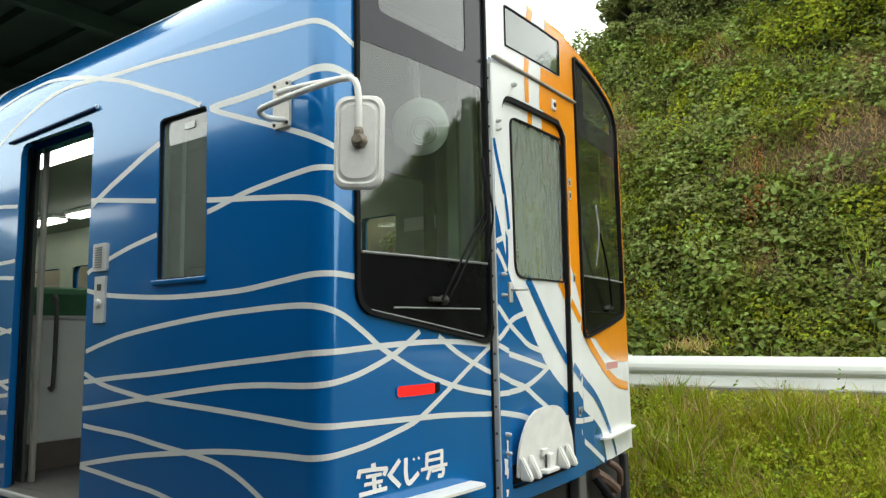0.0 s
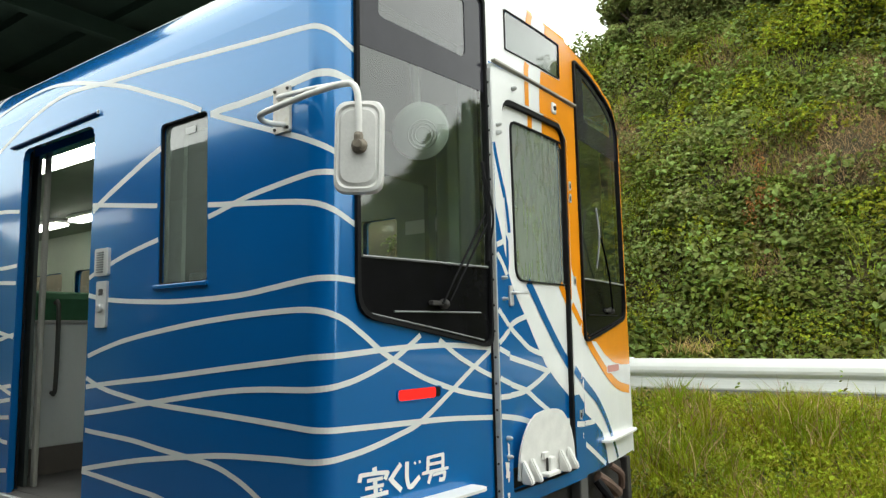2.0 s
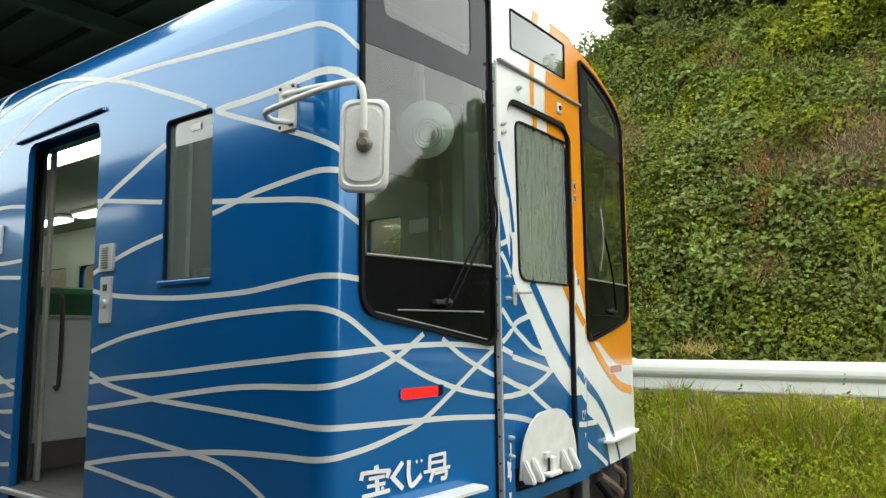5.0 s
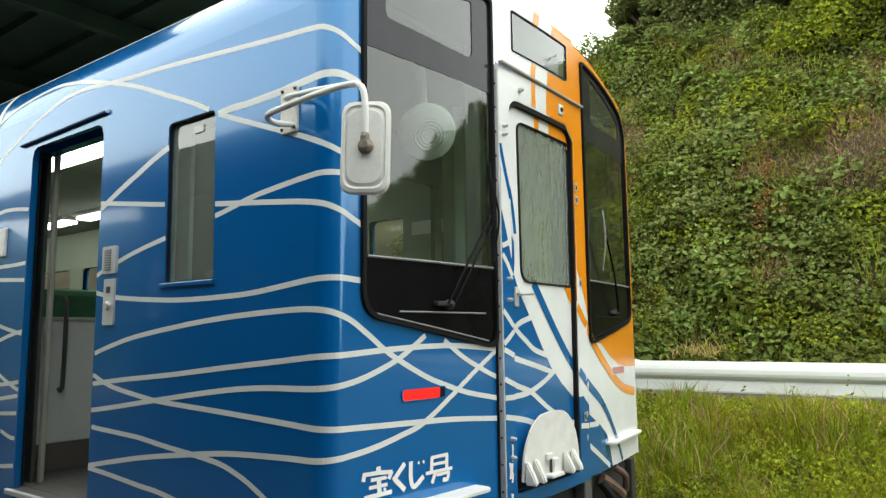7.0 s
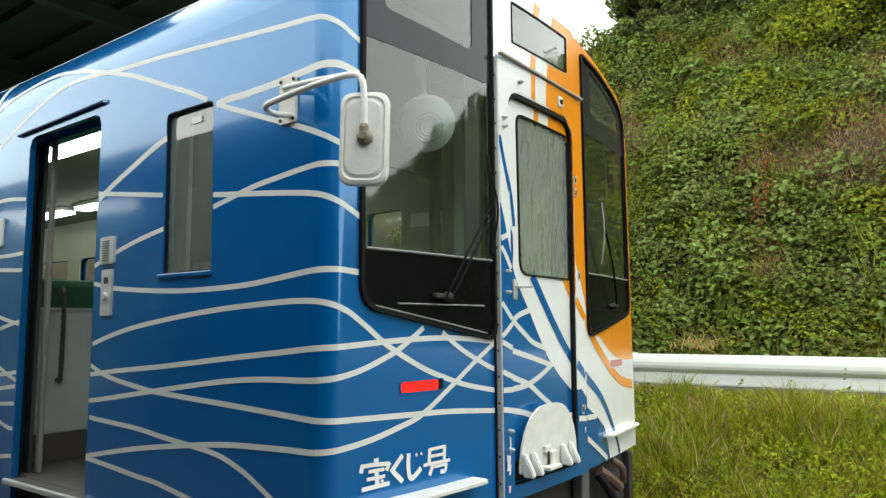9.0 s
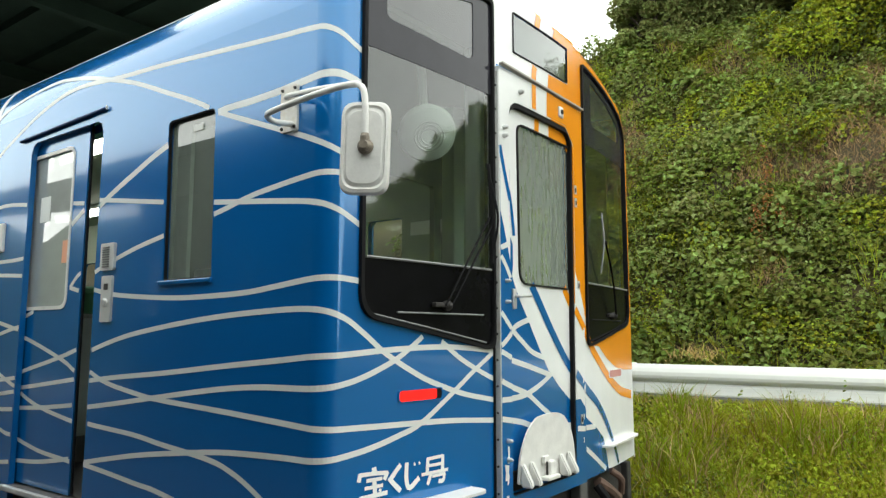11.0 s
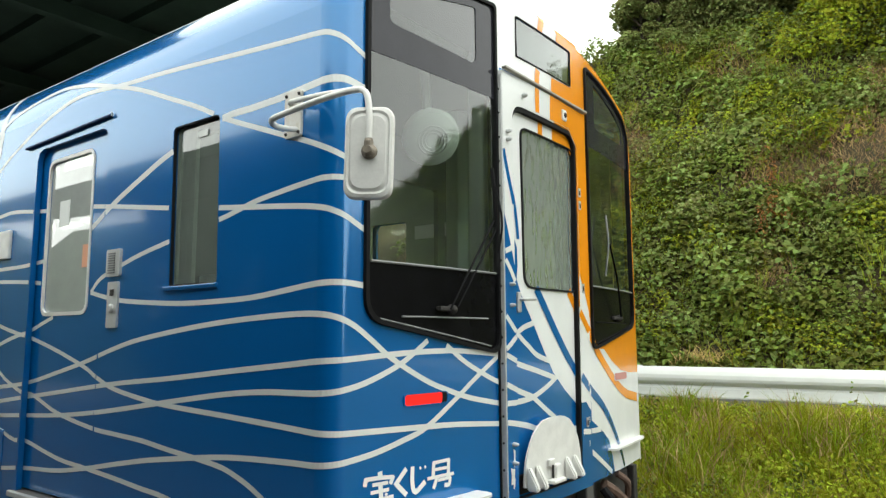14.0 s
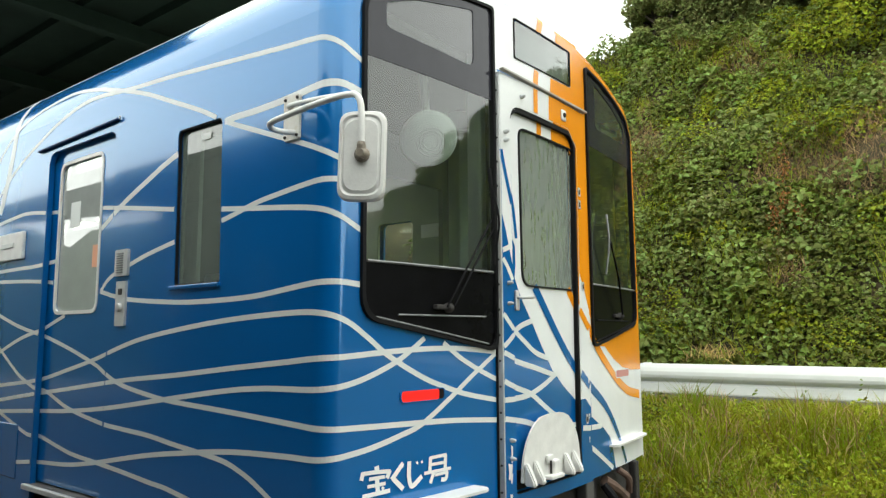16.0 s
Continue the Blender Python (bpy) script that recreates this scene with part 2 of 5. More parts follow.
def rounded(pts, r, n=5):
    """Closed polygon with rounded corners; r one radius or one for each corner."""
    out = []
    k = len(pts)
    for i in range(k):
        p, a, b = Vector(pts[i]), Vector(pts[i - 1]), Vector(pts[(i + 1) % k])
        rad = r[i] if isinstance(r, (list, tuple)) else r
        if rad <= 0:
            out.append(tuple(p))
            continue
        u, w = (a - p).normalized(), (b - p).normalized()
        s, e = p + u * rad, p + w * rad
        for j in range(n + 1):
            t = j / n
            out.append(tuple((1 - t) ** 2 * s + 2 * t * (1 - t) * p + t * t * e))
    return out


def plate(outline, holes, place, thick, cuts=()):
    """A panel with openings, drawn in two dimensions (u, v), set in space by place(u, v, depth), with real thickness. cuts: u values along which it may bend."""
    bm = bmesh.new()
    for loop in (outline, *holes):
        vs = [bm.verts.new((q[0], q[1], 0)) for q in loop]
        for i in range(len(vs)):
            bm.edges.new((vs[i - 1], vs[i]))
    bmesh.ops.triangle_fill(bm, use_beauty=True, use_dissolve=False, edges=bm.edges[:], normal=(0, 0, 1))
    for c in cuts:
        bmesh.ops.bisect_plane(bm, geom=bm.verts[:] + bm.edges[:] + bm.faces[:], plane_co=(c, 0, 0), plane_no=(1, 0, 0))
    bmesh.ops.recalc_face_normals(bm, faces=bm.faces[:])
    if bm.faces and sum(f.normal.z for f in bm.faces) < 0:
        bmesh.ops.reverse_faces(bm, faces=bm.faces[:])
    if thick:
        ret = bmesh.ops.extrude_face_region(bm, geom=bm.faces[:])
        new_v = {v for v in ret["geom"] if isinstance(v, bmesh.types.BMVert)}
        for v in bm.verts:
            v.co.z = 0.0 if v in new_v else -thick
    for v in bm.verts:
        v.co = place(v.co.x, v.co.y, v.co.z)
    bmesh.ops.recalc_face_normals(bm, faces=bm.faces[:])
    if not thick:
        xs_, ys_ = [v.co.x for v in bm.verts], [v.co.y for v in bm.verts]
        out = Vector((1, 0, 0)) if max(xs_) - min(xs_) < max(ys_) - min(ys_) else Vector((0, -1, 0))
        bm.normal_update()
        flip = [f for f in bm.faces if f.normal.dot(out) < 0]
        if flip:
            bmesh.ops.reverse_faces(bm, faces=flip)
    return bm


# ---- railcar: its shape ----
YC, RC, BOTTOM, CANT = 1.426, 0.085, 0.30, 2.34
WIDTH = 2 * YC
LENGTH = 17.0
FRONT_S = math.pi / 2 * RC


def front_x(y):
    return 0.035 - 0.085 * ((y - YC) / 1.26) ** 2


XC = front_x(RC) - RC


def on_front(y, z, d=0.0):
    return Vector((front_x(y) + d, y, z))


def on_side(x, z, d=0.0):
    """Near side wall; d outwards."""
    return Vector((x, -d, z))


def roof_point(v):
    """Half section (y, z, normal y, normal z) by its run v: height up the wall, then on over the curve to the crown."""
    if v <= CANT:
        return 0.0, v, -1.0, 0.0
    a = min((v - CANT) / 0.495, 1.0) * math.pi / 2
    y, z = 0.30 - 0.30 * math.cos(a), CANT + 0.33 * math.sin(a)
    ny, nz = -math.cos(a) / 0.30, math.sin(a) / 0.33
    if v > CANT + 0.495:
        k = (v - CANT - 0.495) / 1.15
        y, z = 0.30 + 1.126 * k, CANT + 0.33 + 0.15 * (1 - (1 - k) ** 2)
        ny, nz = -0.26 * (1 - k), 1.0
    s = math.hypot(ny, nz)
    return y, z, ny / s, nz / s


def on_skin(s, v, d=0.0):
    """A place on the near side, round the near corner and on to the front: s runs forward along the side, v up."""
    y, z, ny, nz = roof_point(v)
    if s <= XC:
        return Vector((s, y + ny * d, z + nz * d))
    a = min((s - XC) / RC, math.pi / 2)
    inset = RC * (1 - math.cos(a))
    if s < XC + FRONT_S:
        k = d * math.cos(a)
        return Vector((XC + RC * math.sin(a) + d * math.sin(a), y - ny * inset + ny * k, z - nz * inset + nz * k))
    return on_front(RC + (s - XC - FRONT_S), z, d)


def front_s(y):
    return y - RC + XC + FRONT_S


railcar = thing("railcar", "blue railcar with white wave lines and an orange and white front", "railcar")
SIDE_DOOR = rounded([(-2.43, BOTTOM + 0.001), (-1.66, BOTTOM + 0.001), (-1.66, 2.15), (-2.43, 2.15)], [0, 0, 0.06, 0.06])
CAB_WINDOW = rounded([(-1.08, 1.318), (-0.735, 1.318), (-0.75, 2.035), (-1.09, 2.035)], [0.012, 0.012, 0.03, 0.03])
FAR_DOOR = [(-2.42, 1.235), (-2.02, 1.235), (-2.02, 2.065), (-2.42, 2.065)]
BAYS = [(-4.6, -3.5), (-6.0, -4.9), (-7.4, -6.3), (-8.8, -7.7), (-10.2, -9.1), (-11.6, -10.5), (-13.0, -11.9)]
bay_holes = [rounded([(a, 1.2), (b, 1.2), (b, 1.98), (a, 1.98)], 0.08) for a, b in BAYS]
door_cut = [(-2.43, BOTTOM - 0.02), (-1.66, BOTTOM - 0.02)]
side_outline = [(-LENGTH, BOTTOM - 0.14), (-2.43, BOTTOM - 0.14), (-2.43, 2.09), (-2.41, 2.135), (-2.37, 2.15), (-1.72, 2.15), (-1.68, 2.135), (-1.66, 2.09), (-1.66, BOTTOM - 0.14), (XC, BOTTOM - 0.14), (XC, CANT), (-LENGTH, CANT)]
part("near_side_wall", plate(side_outline, [CAB_WINDOW, *bay_holes], on_side, 0.03), BLUE, railcar)
part("far_side_wall", plate([(-LENGTH, BOTTOM - 0.14), (XC, BOTTOM - 0.14), (XC, CANT), (-LENGTH, CANT)], [rounded([(-1.08, 1.32), (-0.62, 1.32), (-0.62, 2.03), (-1.08, 2.03)], 0.05), rounded(FAR_DOOR, 0.05), *bay_holes], lambda x, z, d: Vector((x, WIDTH + d, z)), 0.02), BLUE, railcar)


def skin_rings(vs, mirror):
    """Sheet from the side's front end round the corner to the front plate."""
    bm = bmesh.new()
    rows = []
    for k in range(9):
        s = XC + FRONT_S * k / 8
        row = []
        for v in vs:
            p = on_skin(min(s, XC + FRONT_S - 1e-6), v)
            w = k / 8
            p.x += (front_x(min(max(p.y, RC), YC)) - front_x(RC)) * math.sin(w * math.pi / 2)
            row.append(bm.verts.new((p.x, WIDTH - p.y if mirror else p.y, p.z)))
        rows.append(row)
    for a, b in zip(rows, rows[1:]):
        for i in range(len(vs) - 1):
            bm.faces.new((a[i], b[i], b[i + 1], a[i + 1]))
    bmesh.ops.recalc_face_normals(bm, faces=bm.faces[:])
    return bm


wall_vs = [BOTTOM - 0.0, 0.6, 0.86, 1.2, 1.6, 2.0, CANT]
part("near_corner", skin_rings([0.16, *wall_vs], False), BLUE, railcar, smooth=True)
part("far_corner_lower", skin_rings([0.30, 0.6, 0.86], True), WHITE, railcar, smooth=True)
part("far_corner_upper", skin_rings([0.86, 1.2, 1.6, 2.0, CANT], True), ORANGE, railcar, smooth=True)

# roof: curved sheet over the full length, its front end rolled over to meet the front
roof_vs = [CANT + 0.495 * k / 8 for k in range(9)] + [CANT + 0.495 + 1.15 * k / 18 for k in range(1, 19)]
for mirror, name in ((False, "near_roof"), (True, "far_roof")):
    bm = bmesh.new()
    xs = [-LENGTH, -8, -4, -2, -1, XC]
    grid = [[bm.verts.new((x, (WIDTH - roof_point(v)[0]) if mirror else roof_point(v)[0], roof_point(v)[1])) for v in roof_vs] for x in xs]
    for a, b in zip(grid, grid[1:]):
        for i in range(len(roof_vs) - 1):
            bm.faces.new((a[i], b[i], b[i + 1], a[i + 1]))
    bmesh.ops.recalc_face_normals(bm, faces=bm.faces[:])
    for f in bm.faces:
        f.material_index = 1 if f.calc_center_median().z > 2.575 else 0
    part(name, bm, [ORANGE if mirror else BLUE, WHITE], railcar, smooth=True)
    nose = skin_rings(roof_vs, mirror)
    for f in nose.faces:
        yy = f.calc_center_median().y
        f.material_index = 0 if yy < 0.55 else 1 if yy < 1.56 else 2
    part("roof_nose", nose, [BLUE, WHITE, ORANGE], railcar, smooth=True)

# front plate with windscreens, destination window and gangway opening
top_edge = []
for v in [CANT, *roof_vs[1:]]:
    y, z, ny, nz = roof_point(v)
    top_edge.append((y - ny * RC, z - nz * RC))
FRONT_OUT = [(RC, BOTTOM + 0.01), (WIDTH - RC, BOTTOM + 0.01)] + [(WIDTH - y, z) for y, z in top_edge] + [(y, z) for y, z in reversed(top_edge[:-1])]
WS = [(0.145, 1.155), (0.945, 1.015), (0.945, 2.655), (0.70, 2.63), (0.42, 2.575), (0.235, 2.52), (0.145, 2.41)]
WS_R = [0.09, 0.07, 0.03, 0.1, 0.08, 0.05, 0.04]
ws_left = rounded(WS, WS_R)
ws_right = [(WIDTH - y, z) for y, z in reversed(ws_left)]
TOPWIN = rounded([(YC - 0.295, 2.465), (YC + 0.285, 2.48), (YC + 0.29, 2.675), (YC - 0.295, 2.665)], 0.008)
GANG = [(1.03, 0.36), (1.80, 0.36), (1.80, 2.25), (1.03, 2.25)]
CUTS = [0.085 + 0.17 * k for k in range(1, 16)]
part("front_plate", plate(FRONT_OUT, [ws_left, ws_right, TOPWIN, GANG], on_front, 0.04, CUTS), BLUE, railcar)
# painted fields on the front
fld = lambda d0: (lambda y, z, d: on_front(y, z, d0))
far_edge = [(WIDTH - y, z) for y, z in top_edge]
in_e = lambda q: (q[0] - 0.004, q[1])
w_field = [(0.955, 2.02), (0.98, 2.02), (0.98, 2.36), (1.86, 2.36), (1.86, 0.645), (1.886, 0.636), (2.049, 0.558), (2.137, 0.501), (2.185, 0.41), (2.215, 0.316), (2.30, 0.312), (WIDTH - RC - 0.004, 0.312)] + [in_e(q) for q in far_edge] + [(q[0], q[1] - 0.002) for q in reversed(top_edge[:-1]) if q[0] > 0.60] + [(0.62, 2.60), (0.70, 2.615), (0.90, 2.635), (0.955, 2.58)]
part("white_front_field", plate(w_field, [ws_right, TOPWIN], fld(0.001), 0, CUTS), WHITE, railcar)
o_field = [(1.475, 2.36), (1.86, 2.36), (1.86, 1.24), (1.90, 1.18), (2.0, 1.085), (2.095, 1.02), (2.234, 0.945), (2.392, 0.889), (2.55, 0.868), (WIDTH - RC - 0.006, 0.86)] + [(q[0] - 0.006, q[1] - 0.002) for q in far_edge if q[0] > 1.60] + [(1.575, 2.705), (1.555, 2.679), (1.725, 2.681), (1.72, 2.472), (1.487, 2.459)]
part("orange_front_field", plate(o_field, [ws_right], fld(0.002), 0, CUTS), ORANGE, railcar)


def ribbon(curve, width, place, d=0.003, taper=None):
    """Painted line: a thin band along sampled (u, v) points, laid on a surface."""
    bm = bmesh.new()
    prev = None
    n = len(curve)
    for i in range(n):
        p = np.array(curve[i])
        t = np.array(curve[min(i + 1, n - 1)]) - np.array(curve[max(i - 1, 0)])
        t = t / (np.linalg.norm(t) + 1e-9)
        w = width if taper is None else width + (taper - width) * i / max(1, n - 1)
        q = np.array((-t[1], t[0])) * w / 2
        pair = [bm.verts.new(place(*(p + q), d)), bm.verts.new(place(*(p - q), d))]
        if prev:
            bm.faces.new((prev[0], pair[0], pair[1], prev[1]))
        prev = pair
    bmesh.ops.recalc_face_normals(bm, faces=bm.faces[:])
    return bm


def runs(curve, keep):
    out, cur = [], []
    for q in curve:
        if keep(q):
            cur.append(q)
        elif cur:
            out.append(cur)
            cur = []
    if cur:
        out.append(cur)
    return [r for r in out if len(r) > 2]


def inside(q, a, b, c, d):
    return a < q[0] < b and c < q[1] < d


leaf_stripes = []
laid = [0]


def wave(*pts, width=0.0215):
    """A white line over the near side, the corner and the front; the piece on the sliding door is kept for the leaf."""
    curve = spline(pts, 0.015)
    laid[0] += 1
    lift = 0.0008 + 0.00007 * laid[0]
    on_body = lambda q: not inside(q, -2.432, -1.660, 0, 2.152) and not inside(q, -1.084, -0.737, 1.316, 2.036) and not inside(q, front_s(0.152), front_s(0.955), 1.02 + 0.14 * (0.95 - (q[0] - front_s(0.0))), 3.0)
    for r in runs(curve, on_body):
        part("wave_line", ribbon(r, width, on_skin, lift), STRIPE, railcar)
    for r in runs(curve, lambda q: inside(q, -2.44, -1.60, 0.31, 2.12)):
        leaf_stripes.append((r, width, lift))


F = front_s
wave((-3.4, 1.80), (-2.93, 2.101), (-2.58, 2.242), (-2.27, 2.332), (-1.95, 2.372), (-1.52, 2.338), (-1.16, 2.315), (-0.73, 2.277), (-0.365, 2.245), (-0.17, 2.230), (F(0.02), 2.214), (F(0.165), 2.15))
wave((-3.3, 2.10), (-3.05, 2.30), (-2.75, 2.42), (-2.3, 2.47), (-1.97, 2.43), (-1.67, 2.36), (-1.39, 2.28), (-1.13, 2.181), (-0.91, 2.095), (-0.71, 2.004), (-0.52, 1.933), (-0.35, 1.871), (-0.17, 1.805), (F(0.165), 1.70))
wave((-3.10, 1.868), (-3.01, 2.073), (-2.94, 2.30), (-2.87, 2.62), width=0.06)
wave((-1.80, 1.63), (-1.58, 1.743), (-1.34, 1.838), (-1.11, 1.919), (-0.75, 2.007), (-0.52, 2.015), (-0.35, 2.021), (-0.17, 2.035), (F(0.05), 2.045), (F(0.165), 2.025), width=0.029)
wave((-3.6, 1.76), (-2.88, 1.818), (-2.65, 1.824), (-2.30, 1.790), (-1.77, 1.754), (-1.10, 1.670), (-0.72, 1.627), (-0.34, 1.589), (-0.15, 1.565), (F(0.04), 1.539), (F(0.165), 1.48))
wave((-1.75, 1.321), (-1.66, 1.385), (-1.48, 1.437), (-1.31, 1.478), (-1.11, 1.514), (-0.72, 1.580), (-0.51, 1.625), (-0.34, 1.648), (-0.17, 1.666), (F(0.05), 1.672), (F(0.165), 1.66))
wave((-1.75, 1.321), (-1.61, 1.293), (-1.46, 1.271), (-1.20, 1.252), (-0.94, 1.241), (-0.67, 1.243), (-0.49, 1.250), (-0.33, 1.266), (-0.16, 1.284), (F(0.05), 1.289), (F(0.165), 1.28))
wave((-3.6, 1.49), (-2.83, 1.499), (-2.53, 1.500), (-2.26, 1.513))
wave((-3.6, 1.45), (-2.81, 1.426), (-2.44, 1.407), (-2.29, 1.393))
wave((-3.5, 0.76), (-2.71, 0.828), (-2.36, 0.864), (-2.05, 0.923), (-1.77, 0.981), (-1.51, 1.046), (-1.27, 1.092), (-0.85, 1.142), (-0.49, 1.169), (-0.16, 1.178), (F(0.075), 1.148), (F(0.177), 1.087), (F(0.286), 1.012), (F(0.464), 0.924), (F(0.596), 0.878), (F(0.740), 0.838), (F(0.95), 0.80))
wave((-3.5, 0.65), (-2.70, 0.750), (-2.35, 0.790), (-2.04, 0.824), (-1.50, 0.885), (-1.04, 0.924), (-0.65, 0.962), (-0.32, 0.992), (-0.14, 1.009), (F(0.075), 1.015), (F(0.286), 1.029), (F(0.466), 1.036), (F(0.672), 1.035), (F(0.95), 1.015))
wave((-3.5, 0.62), (-2.68, 0.673), (-2.34, 0.693), (-2.02, 0.712), (-1.74, 0.737), (-1.48, 0.767), (-1.03, 0.827), (-0.65, 0.874), (-0.41, 0.892), (-0.14, 0.898), (F(0.075), 0.911), (F(0.176), 0.935), (F(0.314), 0.986), (F(0.404), 1.035), (F(0.475), 1.08))
wave((-3.2, 1.28), (-2.77, 1.172), (-2.54, 1.128), (-2.37, 1.102), (-2.07, 1.037), (-1.77, 0.957), (-1.65, 0.911), (-1.49, 0.864), (-1.25, 0.829), (-1.07, 0.811), (-0.64, 0.790), (-0.31, 0.772), (-0.14, 0.762), (F(0.136), 0.756), (F(0.461), 0.746), (F(0.663), 0.737), (F(0.95), 0.713))
wave((-3.2, 0.93), (-2.75, 1.065), (-2.54, 1.112), (-2.40, 1.133), (-2.21, 1.185), (-2.08, 1.22))
wave((-3.1, 1.10), (-2.72, 0.906), (-2.57, 0.848), (-2.42, 0.808), (-2.29, 0.799), (-2.03, 0.726), (-1.68, 0.674), (-1.47, 0.661), (-1.24, 0.650), (-1.02, 0.628), (-0.70, 0.599), (-0.56, 0.567), (-0.44, 0.520), (-0.25, 0.42), (-0.12, 0.33))
wave((-3.0, 0.68), (-2.67, 0.596), (-2.49, 0.556), (-2.35, 0.560), (-2.12, 0.523), (-1.94, 0.498), (-1.69, 0.483), (-1.45, 0.467), (-1.22, 0.448), (-1.04, 0.434), (-0.7, 0.38), (-0.5, 0.33))
wave((-3.0, 0.37), (-2.64, 0.392), (-2.36, 0.420), (-1.99, 0.444), (-1.69, 0.486), (-1.46, 0.526), (-1.23, 0.564), (-1.01, 0.593), (-0.64, 0.634), (-0.31, 0.649), (-0.14, 0.652), (F(0.074), 0.661), (F(0.201), 0.677), (F(0.339), 0.707), (F(0.461), 0.742), (F(0.630), 0.835), (F(0.782), 0.925), (F(0.95), 1.015))
wave((F(0.585), 1.06), (F(0.707), 0.987), (F(0.862), 0.921), (F(0.95), 0.89))


def front_line(pts, width, d, material, name="painted_line", taper=None, cut=None):
    curve = spline(pts, 0.015)
    for r in runs(curve, cut or (lambda q: True)):
        part(name, ribbon(r, width, on_front, d, taper), material, railcar)


# lines on the right of the front and above the gangway
front_line([(1.325, 2.375), (1.33, 2.42), (1.338, 2.455)], 0.045, 0.003, ORANGE)
front_line([(1.83, 0.83), (1.898, 0.787), (2.045, 0.705), (2.167, 0.608), (2.268, 0.501), (2.35, 0.40), (2.40, 0.32)], 0.055, 0.003, BLUE, taper=0.03)
front_line([(1.83, 1.16), (1.885, 1.11), (2.002, 1.0), (2.177, 0.882), (2.325, 0.801), (2.493, 0.74), (2.691, 0.708), (2.735, 0.70)], 0.055, 0.003, ORANGE)
front_line([(1.83, 0.588), (1.881, 0.583), (2.01, 0.578)], 0.028, 0.003, STRIPE)
front_line([(1.81, 0.502), (1.95, 0.433), (2.166, 0.323)], 0.028, 0.003, STRIPE)

# the orange and white bands run on over the window and the nose
def over_nose(y0, y1, z0, material):
    """A painted band from height z0 on the front, up and over the rolled edge of the roof."""
    bm = bmesh.new()
    prev = None
    k_crown = (min((y0 + y1) / 2, WIDTH - (y0 + y1) / 2) - 0.30) / 1.126
    zr = CANT + 0.33 + 0.15 * (1 - (1 - k_crown) ** 2)
    for k in range(14):
        if k < 3:
            xz = (0.0034 - 0.0002 * k, z0 + (zr - RC - z0) * k / 3)
        else:
            a = (k - 3) / 10 * math.pi / 2
            xm = (y0 + y1) / 2
            xz = ((XC - front_x(xm)) * (1 - math.cos(a)) + 0.003, zr - RC + (RC + 0.003) * math.sin(a))
        lean = 0.30 * (xz[1] - z0)
        pair = [bm.verts.new((front_x(y + lean) + xz[0], y + lean, xz[1])) for y in (y0, y1)]
        if prev:
            bm.faces.new((prev[0], prev[1], pair[1], pair[0]))
        prev = pair
    bmesh.ops.recalc_face_normals(bm, faces=bm.faces[:])
    part("painted_band", bm, material, railcar)


over_nose(1.340, 1.395, 2.672, ORANGE)
over_nose(1.545, 1.80, 2.682, ORANGE)

